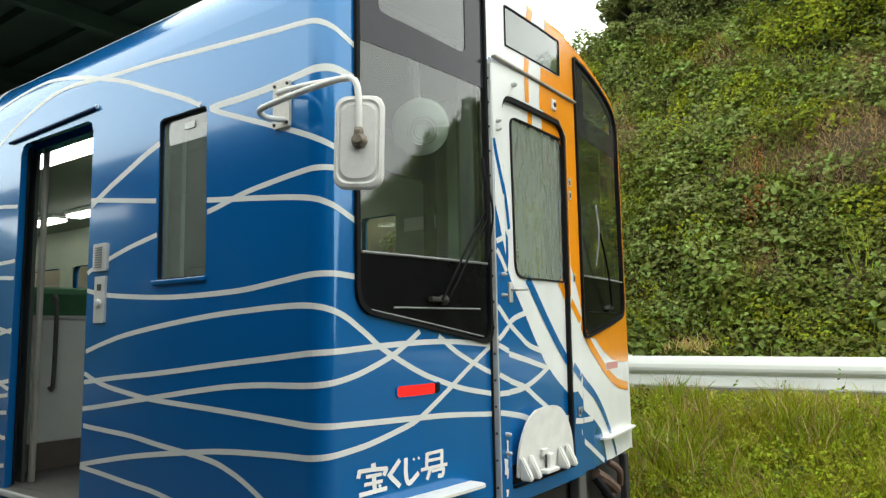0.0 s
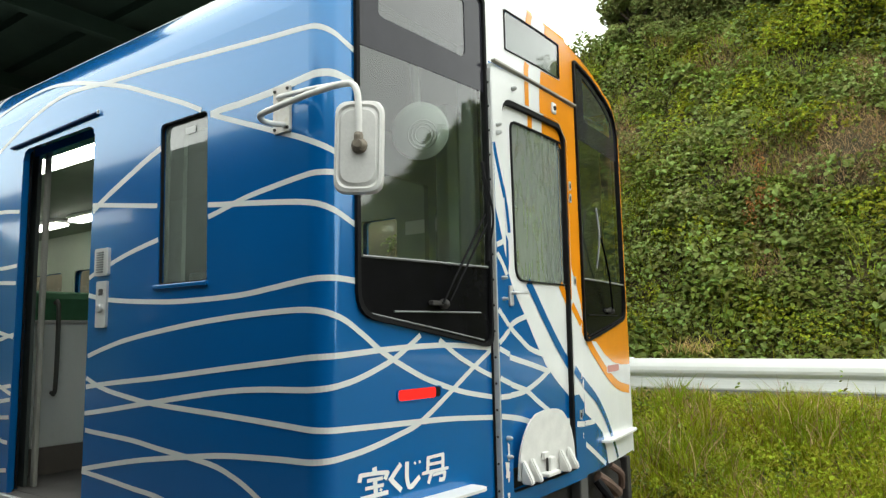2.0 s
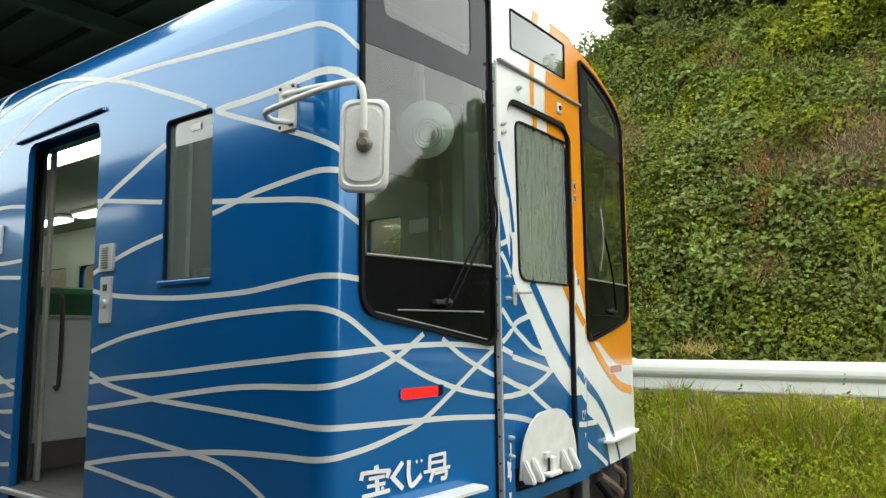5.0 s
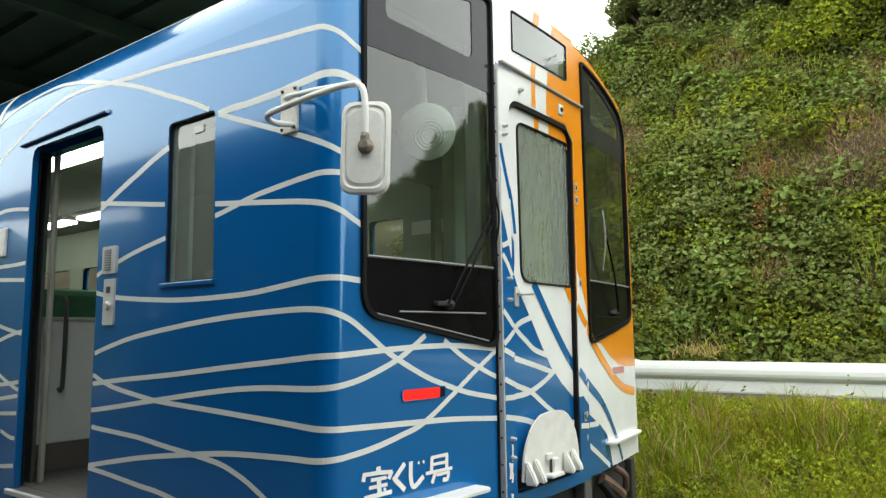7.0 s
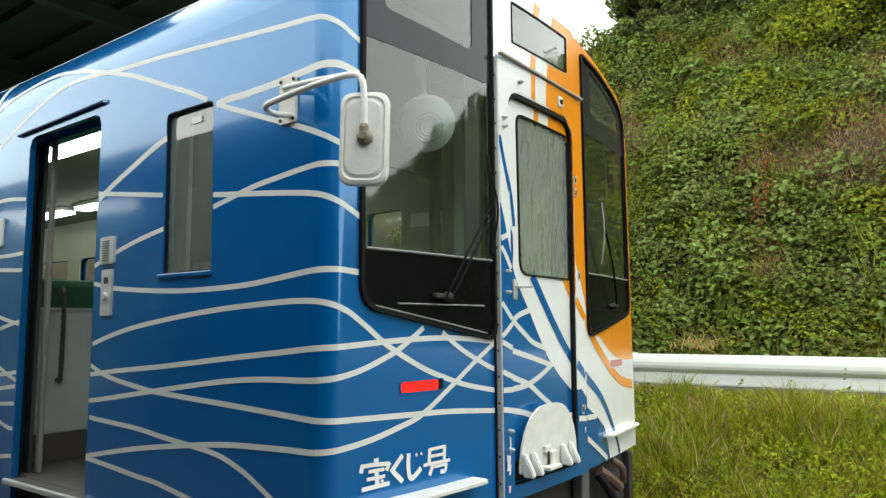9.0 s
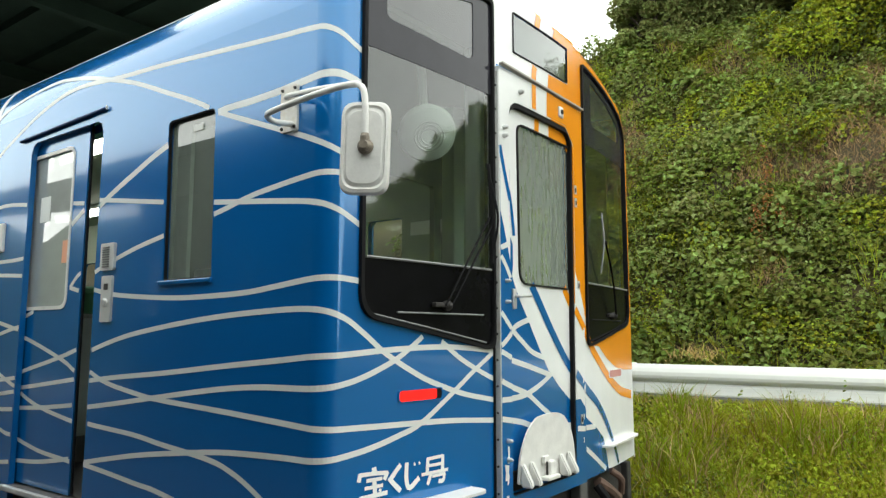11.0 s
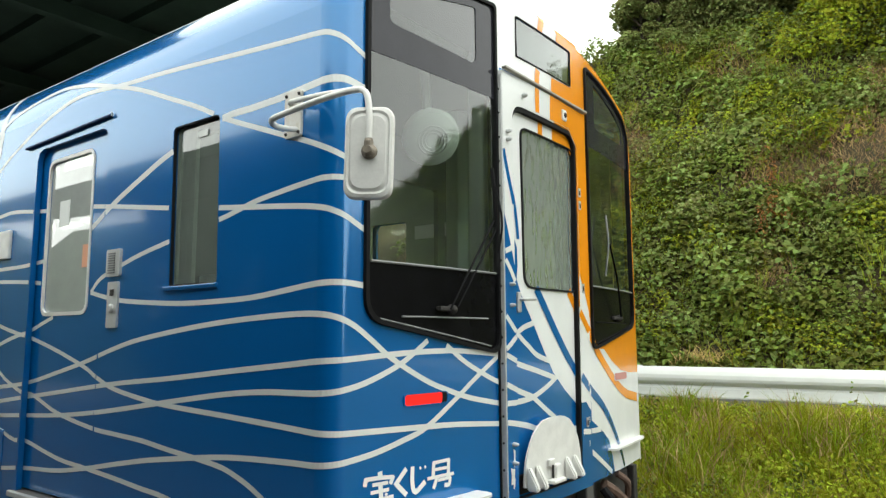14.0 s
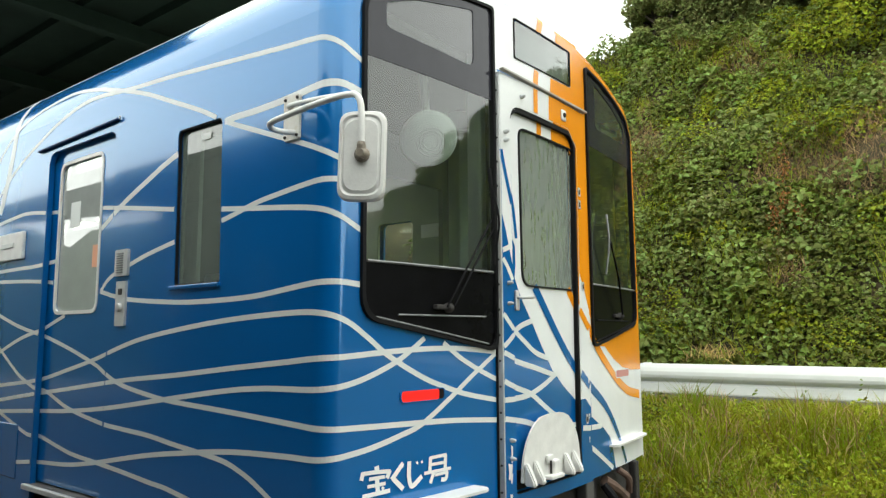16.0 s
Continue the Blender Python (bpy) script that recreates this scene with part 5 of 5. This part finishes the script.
# ground: one sheet from beyond the platform, under the track, up the bank, over the road to the far side
ys = [-90, -30, -7, -0.25, 0.2, 1.4, 3.0, 3.3, 3.6, 3.9, 4.2, 4.6, 5.0, 5.3, 5.6, 6.0, 6.45, 6.9, 7.4, 9.6, 10.2, 60, 120]
xs = [-120, -60, -30, -20] + [-14 + 0.5 * k for k in range(57)] + [20, 30, 60, 120]
bm = bmesh.new()
gv = [[bm.verts.new((x, y, (bank_z(y) if y < 10.1 else 0.0) + (0.06 * noise.noise((x * 0.9, y * 1.3, 2)) if 3.1 < y < 6.7 else 0))) for y in ys] for x in xs]
for a, b in zip(gv, gv[1:]):
    for i in range(len(ys) - 1):
        f = bm.faces.new((a[i], b[i], b[i + 1], a[i + 1]))
        y = (ys[i] + ys[i + 1]) / 2
        f.material_index = 1 if -0.3 < y < 3.1 else 2 if 7.3 < y < 9.7 else 0
        f.smooth = True
tagged(part("ground", bm, [BANKSOIL, BALLAST, ASPHALT]), "grassy bank, ballast and a narrow road", "ground", kind="structure")
bm = bmesh.new()
hx = [-60, -45, -30, -20] + [-14 + 0.38 * k for k in range(96)] + [30, 45, 60]
hs = [k / 22 for k in range(23)] + [1.1, 1.3, 1.6, 2.0]
hv = [[bm.verts.new(hill(x, s)) for s in hs] for x in hx]
for a, b in zip(hv, hv[1:]):
    for i in range(len(hs) - 1):
        bm.faces.new((a[i], b[i], b[i + 1], a[i + 1])).smooth = True
tagged(part("hillside", bm, SOIL), "steep overgrown hillside behind the road", "hillside", kind="structure")
# Unseen woods behind the camera, added so side and corner paint mirror something dark.
bm = bmesh.new()
wx = [-120 + 4 * k for k in range(61)]
wv = [[bm.verts.new((x, -15 + min(18.0, max(0, (x - 8) * 0.4)) - 1.5 * noise.noise((x * 0.2, z, 1)), z * (1 + 0.30 * noise.noise((x * 0.13, 3, 7))) * (1 + max(0.0, x - 8) / 24) - 1)) for z in (0, 2.5, 5, 7.5)] for x in wx]
for a, b in zip(wv, wv[1:]):
    for i in range(3):
        bm.faces.new((a[i], b[i], b[i + 1], a[i + 1])).smooth = True
tagged(part("added_backdrop_woods", bm, WOODS), "unseen dark woods, added to darken reflections in the car", "woods", kind="structure")

for y in (YC - 0.534, YC + 0.534):
    bm = box(-30, y - 0.033, -0.80, 14, y + 0.033, -0.75, 0.008)
    box(-30, y - 0.01, -0.88, 14, y + 0.01, -0.80, 0, bm)
    box(-30, y - 0.06, -0.90, 14, y + 0.06, -0.88, 0, bm)
    tagged(part("rail", bm, BROWNMETAL), "rusty steel running rail", "rail", "running rails")
sleeper = part("sleeper", box(-0.11, YC - 1.05, -1.02, 0.11, YC + 1.05, -0.90, 0.015), BARK)
tagged(sleeper, "dark timber railway sleeper in ballast", "sleeper", "track sleepers")
for k in range(1, 40):
    copy_thing(sleeper, pose(-12 + 0.6 * k, 0, 0))
sleeper.location.x = -12

# ---- guardrail along the road ----
guard = thing("guardrail", "white corrugated steel guardrail along the road", "guardrail")
w_prof = [(-0.05, 0.0), (-0.072, 0.004), (-0.074, 0.020), (-0.062, 0.06), (-0.050, 0.105), (-0.036, 0.126), (-0.032, 0.136), (-0.040, 0.148), (-0.064, 0.164), (-0.078, 0.186), (-0.080, 0.216), (-0.068, 0.258), (-0.042, 0.30), (-0.012, 0.336), (0.0, 0.350)]
for k in range(-6, 6):
    bm = bmesh.new()
    x0, x1 = 4.0 * k + 0.35, 4.0 * k + 4.37
    lip = 0.004 * (k % 2)
    loop = w_prof + [(y + 0.005, z) for y, z in reversed(w_prof)]
    rows = [[bm.verts.new((x, 6.72 + y - lip, 0.385 + z)) for y, z in loop] for x in (x0, x1)]
    for i in range(len(loop)):
        bm.faces.new((rows[0][i - 1], rows[1][i - 1], rows[1][i], rows[0][i]))
    bmesh.ops.recalc_face_normals(bm, faces=bm.faces[:])
    part("beam", bm, GALV, guard)
    part("guard_post", lathe([(0.06, -0.6), (0.06, 0.36), (0.05, 0.38)], 16, None, Matrix.Translation((x0 + 2.0, 6.86, 0.36))), GALV, guard)
    part("post_bolt", box(x0 + 1.97, 6.70, 0.54, x0 + 2.03, 6.80, 0.58, 0.01), ALU, guard)


# ---- plants ----
def leaves(name, pts, normals, sizes, material, label, category, kind="stuff", fold=0.25, ratio=0.8, parent=None, droop=0.2):
    """Many small folded leaves in one mesh: a rounded blade bent along its rib, simpler in a crown."""
    n = len(pts)
    pts, nrm = np.asarray(pts), np.asarray(normals)
    r = rng.normal(size=(n, 3))
    t = np.cross(nrm, r)
    t /= np.linalg.norm(t, axis=1)[:, None] + 1e-9
    b = np.cross(nrm, t)
    s = np.asarray(sizes)[:, None]
    base, tip = pts - t * s * 0.5, pts + t * s * 0.5 - nrm * s * droop
    half, lift = b * s * 0.5 * ratio, nrm * s * fold
    if parent:
        ring, k = [base, pts + half + lift - t * s * 0.12, tip, pts - half + lift - t * s * 0.12], 4
        tris = [(0, 1, 2), (0, 2, 3)]
    else:
        ring, k = [base, pts + half * 0.85 + lift * 0.8 - t * s * 0.34, pts + half + lift + t * s * 0.06, tip, pts - half + lift + t * s * 0.06, pts - half * 0.85 + lift * 0.8 - t * s * 0.34], 6
        tris = [(0, 1, 2), (0, 2, 3), (0, 3, 4), (0, 4, 5)]
    v = np.stack(ring, 1).reshape(-1, 3)
    i = np.arange(n) * k
    f = np.concatenate([np.stack([i + q for q in tri], 1) for tri in tris])
    me = bpy.data.meshes.new(name)
    me.from_pydata(v.tolist(), [], f.tolist())
    me.materials.append(material)
    ob = new(name, me)
    if parent:
        ob.parent = parent
    else:
        tagged(ob, label, category, kind=kind)
    return ob


def blades(name, roots, heights, widths, lean, material, label, category):
    """Upright tapering blades, each of two bent segments."""
    n = len(roots)
    roots = np.asarray(roots)
    a = rng.uniform(0, math.tau, n)
    w = np.stack([np.cos(a), np.sin(a), np.zeros(n)], 1) * np.asarray(widths)[:, None]
    a2 = rng.uniform(0, math.tau, n)
    dirn = np.stack([np.cos(a2), np.sin(a2), np.zeros(n)], 1) * (np.asarray(heights) * rng.uniform(0.1, lean, n))[:, None]
    h = np.asarray(heights)[:, None] * np.array([[0, 0, 1.0]])
    mid, tip = roots + h * 0.6 + dirn * 0.35, roots + h + dirn
    v = np.stack([roots - w, roots + w, mid + w * 0.8, mid - w * 0.8, tip], 1).reshape(-1, 3)
    i = np.arange(n) * 5
    me = bpy.data.meshes.new(name)
    me.from_pydata(v.tolist(), [], np.stack([i, i + 1, i + 2, i + 3], 1).tolist() + np.stack([i + 3, i + 2, i + 4], 1).tolist())
    me.materials.append(material)
    return tagged(new(name, me), label, category, kind="stuff")


def dryness(x, s):
    return noise.noise((x * 0.55 + 3.1, s * 4.2, 1.7)) + 0.5 * noise.noise((x * 1.7, s * 11, 9.1)) - 1.0 * abs(s - 0.55) + 0.06 + 0.55 * math.exp(-((x + 0.7) / 1.2) ** 2 - ((s - 0.50) / 0.13) ** 2)


def hill_points(n, x0, x1, s0, s1, keep, lift):
    out, nr = [], []
    while len(out) < n:
        x, s = rng.uniform(x0, x1), rng.uniform(s0, s1)
        if not keep(x, s):
            continue
        p, q, r = hill(x, s), hill(x + 0.05, s), hill(x, s + 0.01)
        nn = (q - p).cross(r - p).normalized()
        clump = max(0.0, noise.noise((x * 1.6, s * 9, 4.4)) + 0.25) * lift * 2.2
        p = p + nn * (rng.uniform(0, lift) + clump)
        m = nn + Vector((rng.normal() * 0.4, rng.normal() * 0.4, 0.55 + rng.normal() * 0.35))
        out.append(p)
        nr.append(m.normalized())
    return np.array(out), np.array(nr)


green = lambda x, s: dryness(x, s) < 0.10 or rng.random() < 0.16
P, N = hill_points(30000, -9, 8, 0.0, 1.02, green, 0.14)
leaves("kudzu_leaves", P, N, rng.uniform(0.03, 0.10, len(P)), LEAF, "tangle of green creeper leaves on the slope", "creeper")
P, N = hill_points(9000, 8, 19, 0.0, 1.02, green, 0.25)
leaves("far_creeper_leaves", P, N, rng.uniform(0.16, 0.34, len(P)), LEAF, "creeper leaves further along the slope", "creeper")
pale = lambda x, s: dryness(x, s) < 0.05 and noise.noise((x * 0.8, s * 5, 7.7)) > -0.05
P, N = hill_points(9000, -9, 8, 0.0, 1.02, pale, 0.24)
leaves("pale_creeper_leaves", P, N, rng.uniform(0.04, 0.13, len(P)), LEAFPALE, "pale green broad leaves on the slope", "creeper")
shade = lambda x, s: noise.noise((x * 0.9 + 8, s * 6, 2.2)) > 0.0
P, N = hill_points(9000, -9, 8, 0.0, 1.05, shade, 0.10)
leaves("dark_undergrowth", P, N, rng.uniform(0.05, 0.12, len(P)), LEAFDARK, "dark undergrowth between the creepers", "undergrowth")
P, N = hill_points(4000, -7, -0.6, 0.96, 1.06, lambda x, s: True, 0.3)
leaves("ridge_shrubs", P, N, rng.uniform(0.05, 0.10, len(P)), LEAFPALE, "pale green shrubs along the ridge", "shrubs")
P, N = hill_points(6000, -0.8, 5, 0.84, 1.06, lambda x, s: True, 0.3)
leaves("ridge_bushes", P, N, rng.uniform(0.04, 0.10, len(P)), LEAFFRESH, "light green bushes along the ridge", "bushes")


def mounds(name, count, x0, x1, s0, s1, per, size, material, label, category, keep=lambda x, s: True):
    """Rounded tufts of foliage on the slope, each a dome of leaves of one size with gaps between the domes."""
    P, N, S = [], [], []
    made = 0
    while made < count:
        x, s = rng.uniform(x0, x1), rng.uniform(s0, s1)
        if not keep(x, s):
            continue
        made += 1
        c, rad = np.array(hill(x, s)), rng.uniform(0.18, 0.58)
        m = int(per * rad * rad / 0.09)
        d = rng.normal(size=(m, 3)) + np.array([0, -0.55, 0.45])
        d /= np.linalg.norm(d, axis=1)[:, None]
        P.append(c + d * (rad * rng.uniform(0.55, 1.05, m))[:, None] * np.array([1.25, 0.85, 0.85]))
        n = d * 0.6 + np.array([0, -0.2, 0.75]) + rng.normal(0, 0.28, (m, 3))
        N.append(n / np.linalg.norm(n, axis=1)[:, None])
        S.append(rng.uniform(0.5, 1.4, m) * size * rng.uniform(0.6, 1.5))
    return leaves(name, np.concatenate(P), np.concatenate(N), np.concatenate(S), material, label, category)


lush = lambda x, s: dryness(x, s) < 0.12 or rng.random() < 0.25
mounds("leafy_tufts", 330, -8, 8, 0.0, 1.0, 85, 0.07, LEAF, "rounded tufts of green leaves on the slope", "shrubs", lush)
mounds("broad_leaf_tufts", 260, -8, 8, 0.0, 1.02, 46, 0.10, LEAFPALE, "pale broad-leaved tufts on the slope", "shrubs", lush)
mounds("fine_leaf_tufts", 200, -8, 8, 0.0, 1.0, 110, 0.052, LEAFFRESH, "fresh yellow-green tufts on the slope", "shrubs", lush)
mounds("olive_tufts", 170, -8, 8, 0.1, 1.05, 80, 0.06, LEAFDARK, "dull olive tufts on the slope", "shrubs")
P, N = hill_points(10000, -8, 7, 0.0, 1.0, lambda x, s: noise.noise((x * 0.7 + 1, s * 4, 5.1)) > -0.1, 0.14)
blades("slope_grass", P, rng.uniform(0.1, 0.32, len(P)), rng.uniform(0.003, 0.008, len(P)), 1.3, LEAFFRESH, "fine grass blades growing through the creepers", "grass")
# withered fern fronds hanging on the slope, straw heaped at its foot
FERN = mat("withered_fern", (0.46, 0.22, 0.07), 0.8, var=0.3, scale=6, island=0.35, translucent=0.2)
for fx_, fs_, fn_, fw_ in ((-0.86, 0.479, 60, 1.0), (-0.84, 0.388, 110, 1.3), (-1.00, 0.351, 70, 1.2), (-0.63, 0.363, 60, 1.0)):
    c = np.array(hill(fx_, fs_)) + np.array([0, -0.35, 0.1])
    P = c + rng.normal(size=(fn_, 3)) * np.array([0.045, 0.05, 0.13]) * fw_
    N = rng.normal(0, 0.5, P.shape) + np.array([0, -0.9, 0.3])
    leaves("withered_fern", P, N / np.linalg.norm(N, axis=1)[:, None], rng.uniform(0.03, 0.07, fn_), FERN, "withered orange-brown fern frond on the slope", "fern", ratio=0.35)
P = np.array(hill(-1.70, 0.051)) + np.array([0, -0.4, 0.0]) + rng.normal(size=(150, 3)) * np.array([0.16, 0.10, 0.05])
blades("straw_heap", P, rng.uniform(0.06, 0.2, 150), rng.uniform(0.003, 0.007, 150), 2.4, STRAWMAT, "pale straw at the foot of the slope", "straw")
dry = lambda x, s: dryness(x, s) > 0.02
P, N = hill_points(24000, -9, 8, 0.08, 0.98, dry, 0.10)
blades("dry_stalks", P, rng.uniform(0.06, 0.24, len(P)), rng.uniform(0.002, 0.006, len(P)), 2.6, DRY, "brown dry stalks in bare patches of the slope", "dry grass")
# grass on the bank and along the foot of the slope
gx, gy = rng.uniform(-5.5, 5.5, 60000), 3.15 + 3.45 * rng.random(60000) ** 0.85
R = np.stack([gx, gy, [bank_z(y) - 0.02 for y in gy]], 1)
tall = np.array([max(0.0, 0.42 + 0.75 * noise.noise((x * 1.3, y * 1.9, 3.3)) + 0.35 * noise.noise((x * 4.1, y * 4.1, 6.1))) for x, y in zip(gx, gy)])
hts = (0.10 + 0.48 * tall) * rng.uniform(0.4, 1.35, len(R)) * np.interp(gy, (3.1, 5.6, 6.2, 6.6), (0.85, 0.75, 0.55, 0.25))
blades("bank_grass", R, hts, rng.uniform(0.003, 0.007, len(R)), 0.8, GRASS, "tall wild grass on the bank below the guardrail", "grass")
P2 = np.stack([rng.uniform(-5, 5, 6000), 3.2 + 3.0 * rng.random(6000)], 1)
P2 = P2[[noise.noise((x * 0.8 + 2, y * 1.1, 8.8)) > -0.05 for x, y in P2]]
R2 = np.stack([P2[:, 0], P2[:, 1], [bank_z(y) - 0.02 for y in P2[:, 1]]], 1)
blades("fresh_grass", R2, rng.uniform(0.12, 0.36, len(R2)), rng.uniform(0.004, 0.010, len(R2)), 0.9, LEAFFRESH, "broad fresh grass blades on the bank", "grass")
W2 = np.stack([rng.uniform(-4, 5, 80), rng.uniform(4.0, 6.4, 80)], 1)
RW2 = np.stack([W2[:, 0], W2[:, 1], [bank_z(y) - 0.02 for y in W2[:, 1]]], 1)
blades("tall_weed_stems", RW2, rng.uniform(0.25, 0.5, len(RW2)), rng.uniform(0.003, 0.005, len(RW2)), 0.35, GRASS, "tall weed stems before the guardrail", "weeds")
WP = np.repeat(RW2, 9, 0) + np.stack([rng.normal(0, 0.03, 9 * len(RW2)), rng.normal(0, 0.03, 9 * len(RW2)), rng.uniform(0.05, 0.42, 9 * len(RW2))], 1)
WN = rng.normal(0, 0.6, WP.shape) + np.array([0, -0.3, 0.7])
leaves("tall_weed_leaves", WP, WN / np.linalg.norm(WN, axis=1)[:, None], rng.uniform(0.03, 0.06, len(WP)), LEAF, "narrow leaves of the tall weeds", "weeds", ratio=0.4)
sel = rng.random(len(R)) < 0.20
blades("dry_bank_grass", R[sel] + rng.normal(0, 0.05, (sel.sum(), 3)) * np.array([1, 1, 0]), hts[sel] * 1.1, rng.uniform(0.003, 0.006, sel.sum()), 0.9, DRY, "dry straw among the bank grass", "dry grass")
wx_, wy_ = rng.uniform(-4, 4.5, 20000), rng.uniform(3.3, 5.7, 20000)
wm = np.array([noise.noise((x * 1.3 + 5, y * 1.3, 6.6)) > 0.02 for x, y in zip(wx_, wy_)])
wx_, wy_ = wx_[wm], wy_[wm]
P = np.stack([wx_, wy_, [bank_z(y) for y in wy_]], 1) + np.stack([np.zeros(len(wx_)), np.zeros(len(wx_)), rng.uniform(0.05, 0.32, len(wx_))], 1)
N = rng.normal(0, 0.5, P.shape) + np.array([0, -0.3, 0.9])
leaves("bank_weeds", P, N / np.linalg.norm(N, axis=1)[:, None], rng.uniform(0.025, 0.055, len(P)), LEAFFRESH, "leafy weeds among the bank grass", "weeds", ratio=0.45)


C = [(rng.uniform(-4.5, 4.5), rng.uniform(3.2, 6.1), rng.uniform(0.07, 0.2)) for _ in range(520)]
for name, material, size, label in (("bank_herbs", LEAFFRESH, 0.045, "bright leafy herbs in the bank grass"), ("bank_clover", LEAF, 0.035, "low green clover tufts on the bank")):
    P, N = [], []
    for x, y, r in C[::2] if size > 0.04 else C[1::2]:
        if noise.noise((x * 0.9 + 4, y * 1.2, 2.8)) < -0.12:
            continue
        d = rng.normal(size=(int(2600 * r * r) + 20, 3)) + np.array([0, -0.3, 0.6])
        d /= np.linalg.norm(d, axis=1)[:, None]
        P.append(np.array([x, y, bank_z(y) + 0.08]) + d * r * rng.uniform(0.4, 1.1, (len(d), 1)))
        n = d * 0.5 + np.array([0, -0.2, 0.8]) + rng.normal(0, 0.3, d.shape)
        N.append(n / np.linalg.norm(n, axis=1)[:, None])
    P = np.concatenate(P)
    leaves(name, P, np.concatenate(N), rng.uniform(0.6, 1.4, len(P)) * size, material, label, "weeds", ratio=0.6)


def tree(x, s, height, spread, count, material, label):
    """Tapered trunk, forking limbs and a ragged crown of many leaves."""
    base = hill(x, s)
    t = thing("tree", label, "tree", "trees on the ridge", at=base)
    bm = bmesh.new()
    top = Vector((rng.normal() * 0.2, rng.normal() * 0.2, height * 0.72))
    prev = Vector((0, 0, -0.3))
    for k in range(5):
        nxt = top * ((k + 1) / 5) + Vector((rng.normal() * 0.06, rng.normal() * 0.06, 0))
        tube([prev, nxt], 0.13 * (1 - k * 0.17), bm, 8, False)
        prev = nxt
    hubs = []
    for k in range(32):
        a, h = rng.uniform(0, math.tau), rng.uniform(-0.1, 1.0)
        st = top * h
        e = st + Vector((math.cos(a) * spread * rng.uniform(0.5, 1.0), math.sin(a) * spread * rng.uniform(0.5, 1.0), height * rng.uniform(0.02, 0.25)))
        tube([st, st.lerp(e, 0.5) + Vector((0, 0, 0.06)), e], 0.03, bm, 6)
        hubs.append(e)
    part("trunk", bm, BARK, t)
    P = []
    for h in hubs + [top, top * 0.85]:
        m = count // (len(hubs) + 2)
        d = rng.normal(size=(m, 3))
        d /= np.linalg.norm(d, axis=1)[:, None]
        P.append(np.array(h) + d * (rng.random(m) ** 0.4)[:, None] * np.array([0.62, 0.62, 0.5]) * spread * 0.62)
    P = np.concatenate(P)
    N = rng.normal(0, 0.55, P.shape) + np.array([0, -0.5, 0.7])
    leaves("crown", P, N / np.linalg.norm(N, axis=1)[:, None], rng.uniform(0.05, 0.12, len(P)), material, "", "", parent=t)


for x, s, h, sp, m in ((-3.85, 1.0, 4.4, 0.85, LEAFDARK), (-2.8, 1.03, 4.8, 1.2, LEAFDARK), (-1.6, 1.03, 4.6, 1.2, LEAFDARK), (-0.4, 1.03, 4.8, 1.1, LEAFDARK), (0.9, 0.99, 3.4, 1.2, LEAFFRESH), (2.2, 1.0, 3.4, 1.2, LEAFFRESH), (-3.4, 1.04, 5.2, 1.3, LEAFDARK), (-1.0, 1.05, 5.2, 1.4, LEAFDARK), (-3.0, 1.08, 3.2, 1.3, LEAFDARK), (-1.9, 1.07, 3.2, 1.4, LEAFDARK), (-0.8, 1.07, 3.0, 1.3, LEAFDARK), (-3.8, 1.04, 2.0, 0.7, LEAFDARK), (-4.05, 1.0, 3.6, 0.55, LEAFDARK)):
    tree(x, s, h * 0.9, sp * 1.1, 15000, m, "dark evergreen tree on the ridge" if m is LEAFDARK else "light green bushy tree on the ridge")


def motions():
    walk(side_door, [(0.0, pose(-0.735, 0, 0)), (8.2, pose(-0.735, 0, 0)), (9.0, pose(-0.735, 0, 0)), (9.4, pose(-0.70, 0, 0)), (9.8, pose(-0.58, 0, 0)), (10.3, pose(-0.37, 0, 0)), (10.5, pose(-0.30, 0, 0)), (10.7, pose(-0.245, 0, 0)), (11.0, pose(-0.15, 0, 0)), (11.5, pose(-0.10, 0, 0)), (11.8, pose(-0.045, 0, 0)), (12.0, pose(-0.014, 0, 0)), (12.3, pose(0, 0, 0)), (12.8, pose(0, 0, 0)), (16.0, pose(0, 0, 0))])


motions()
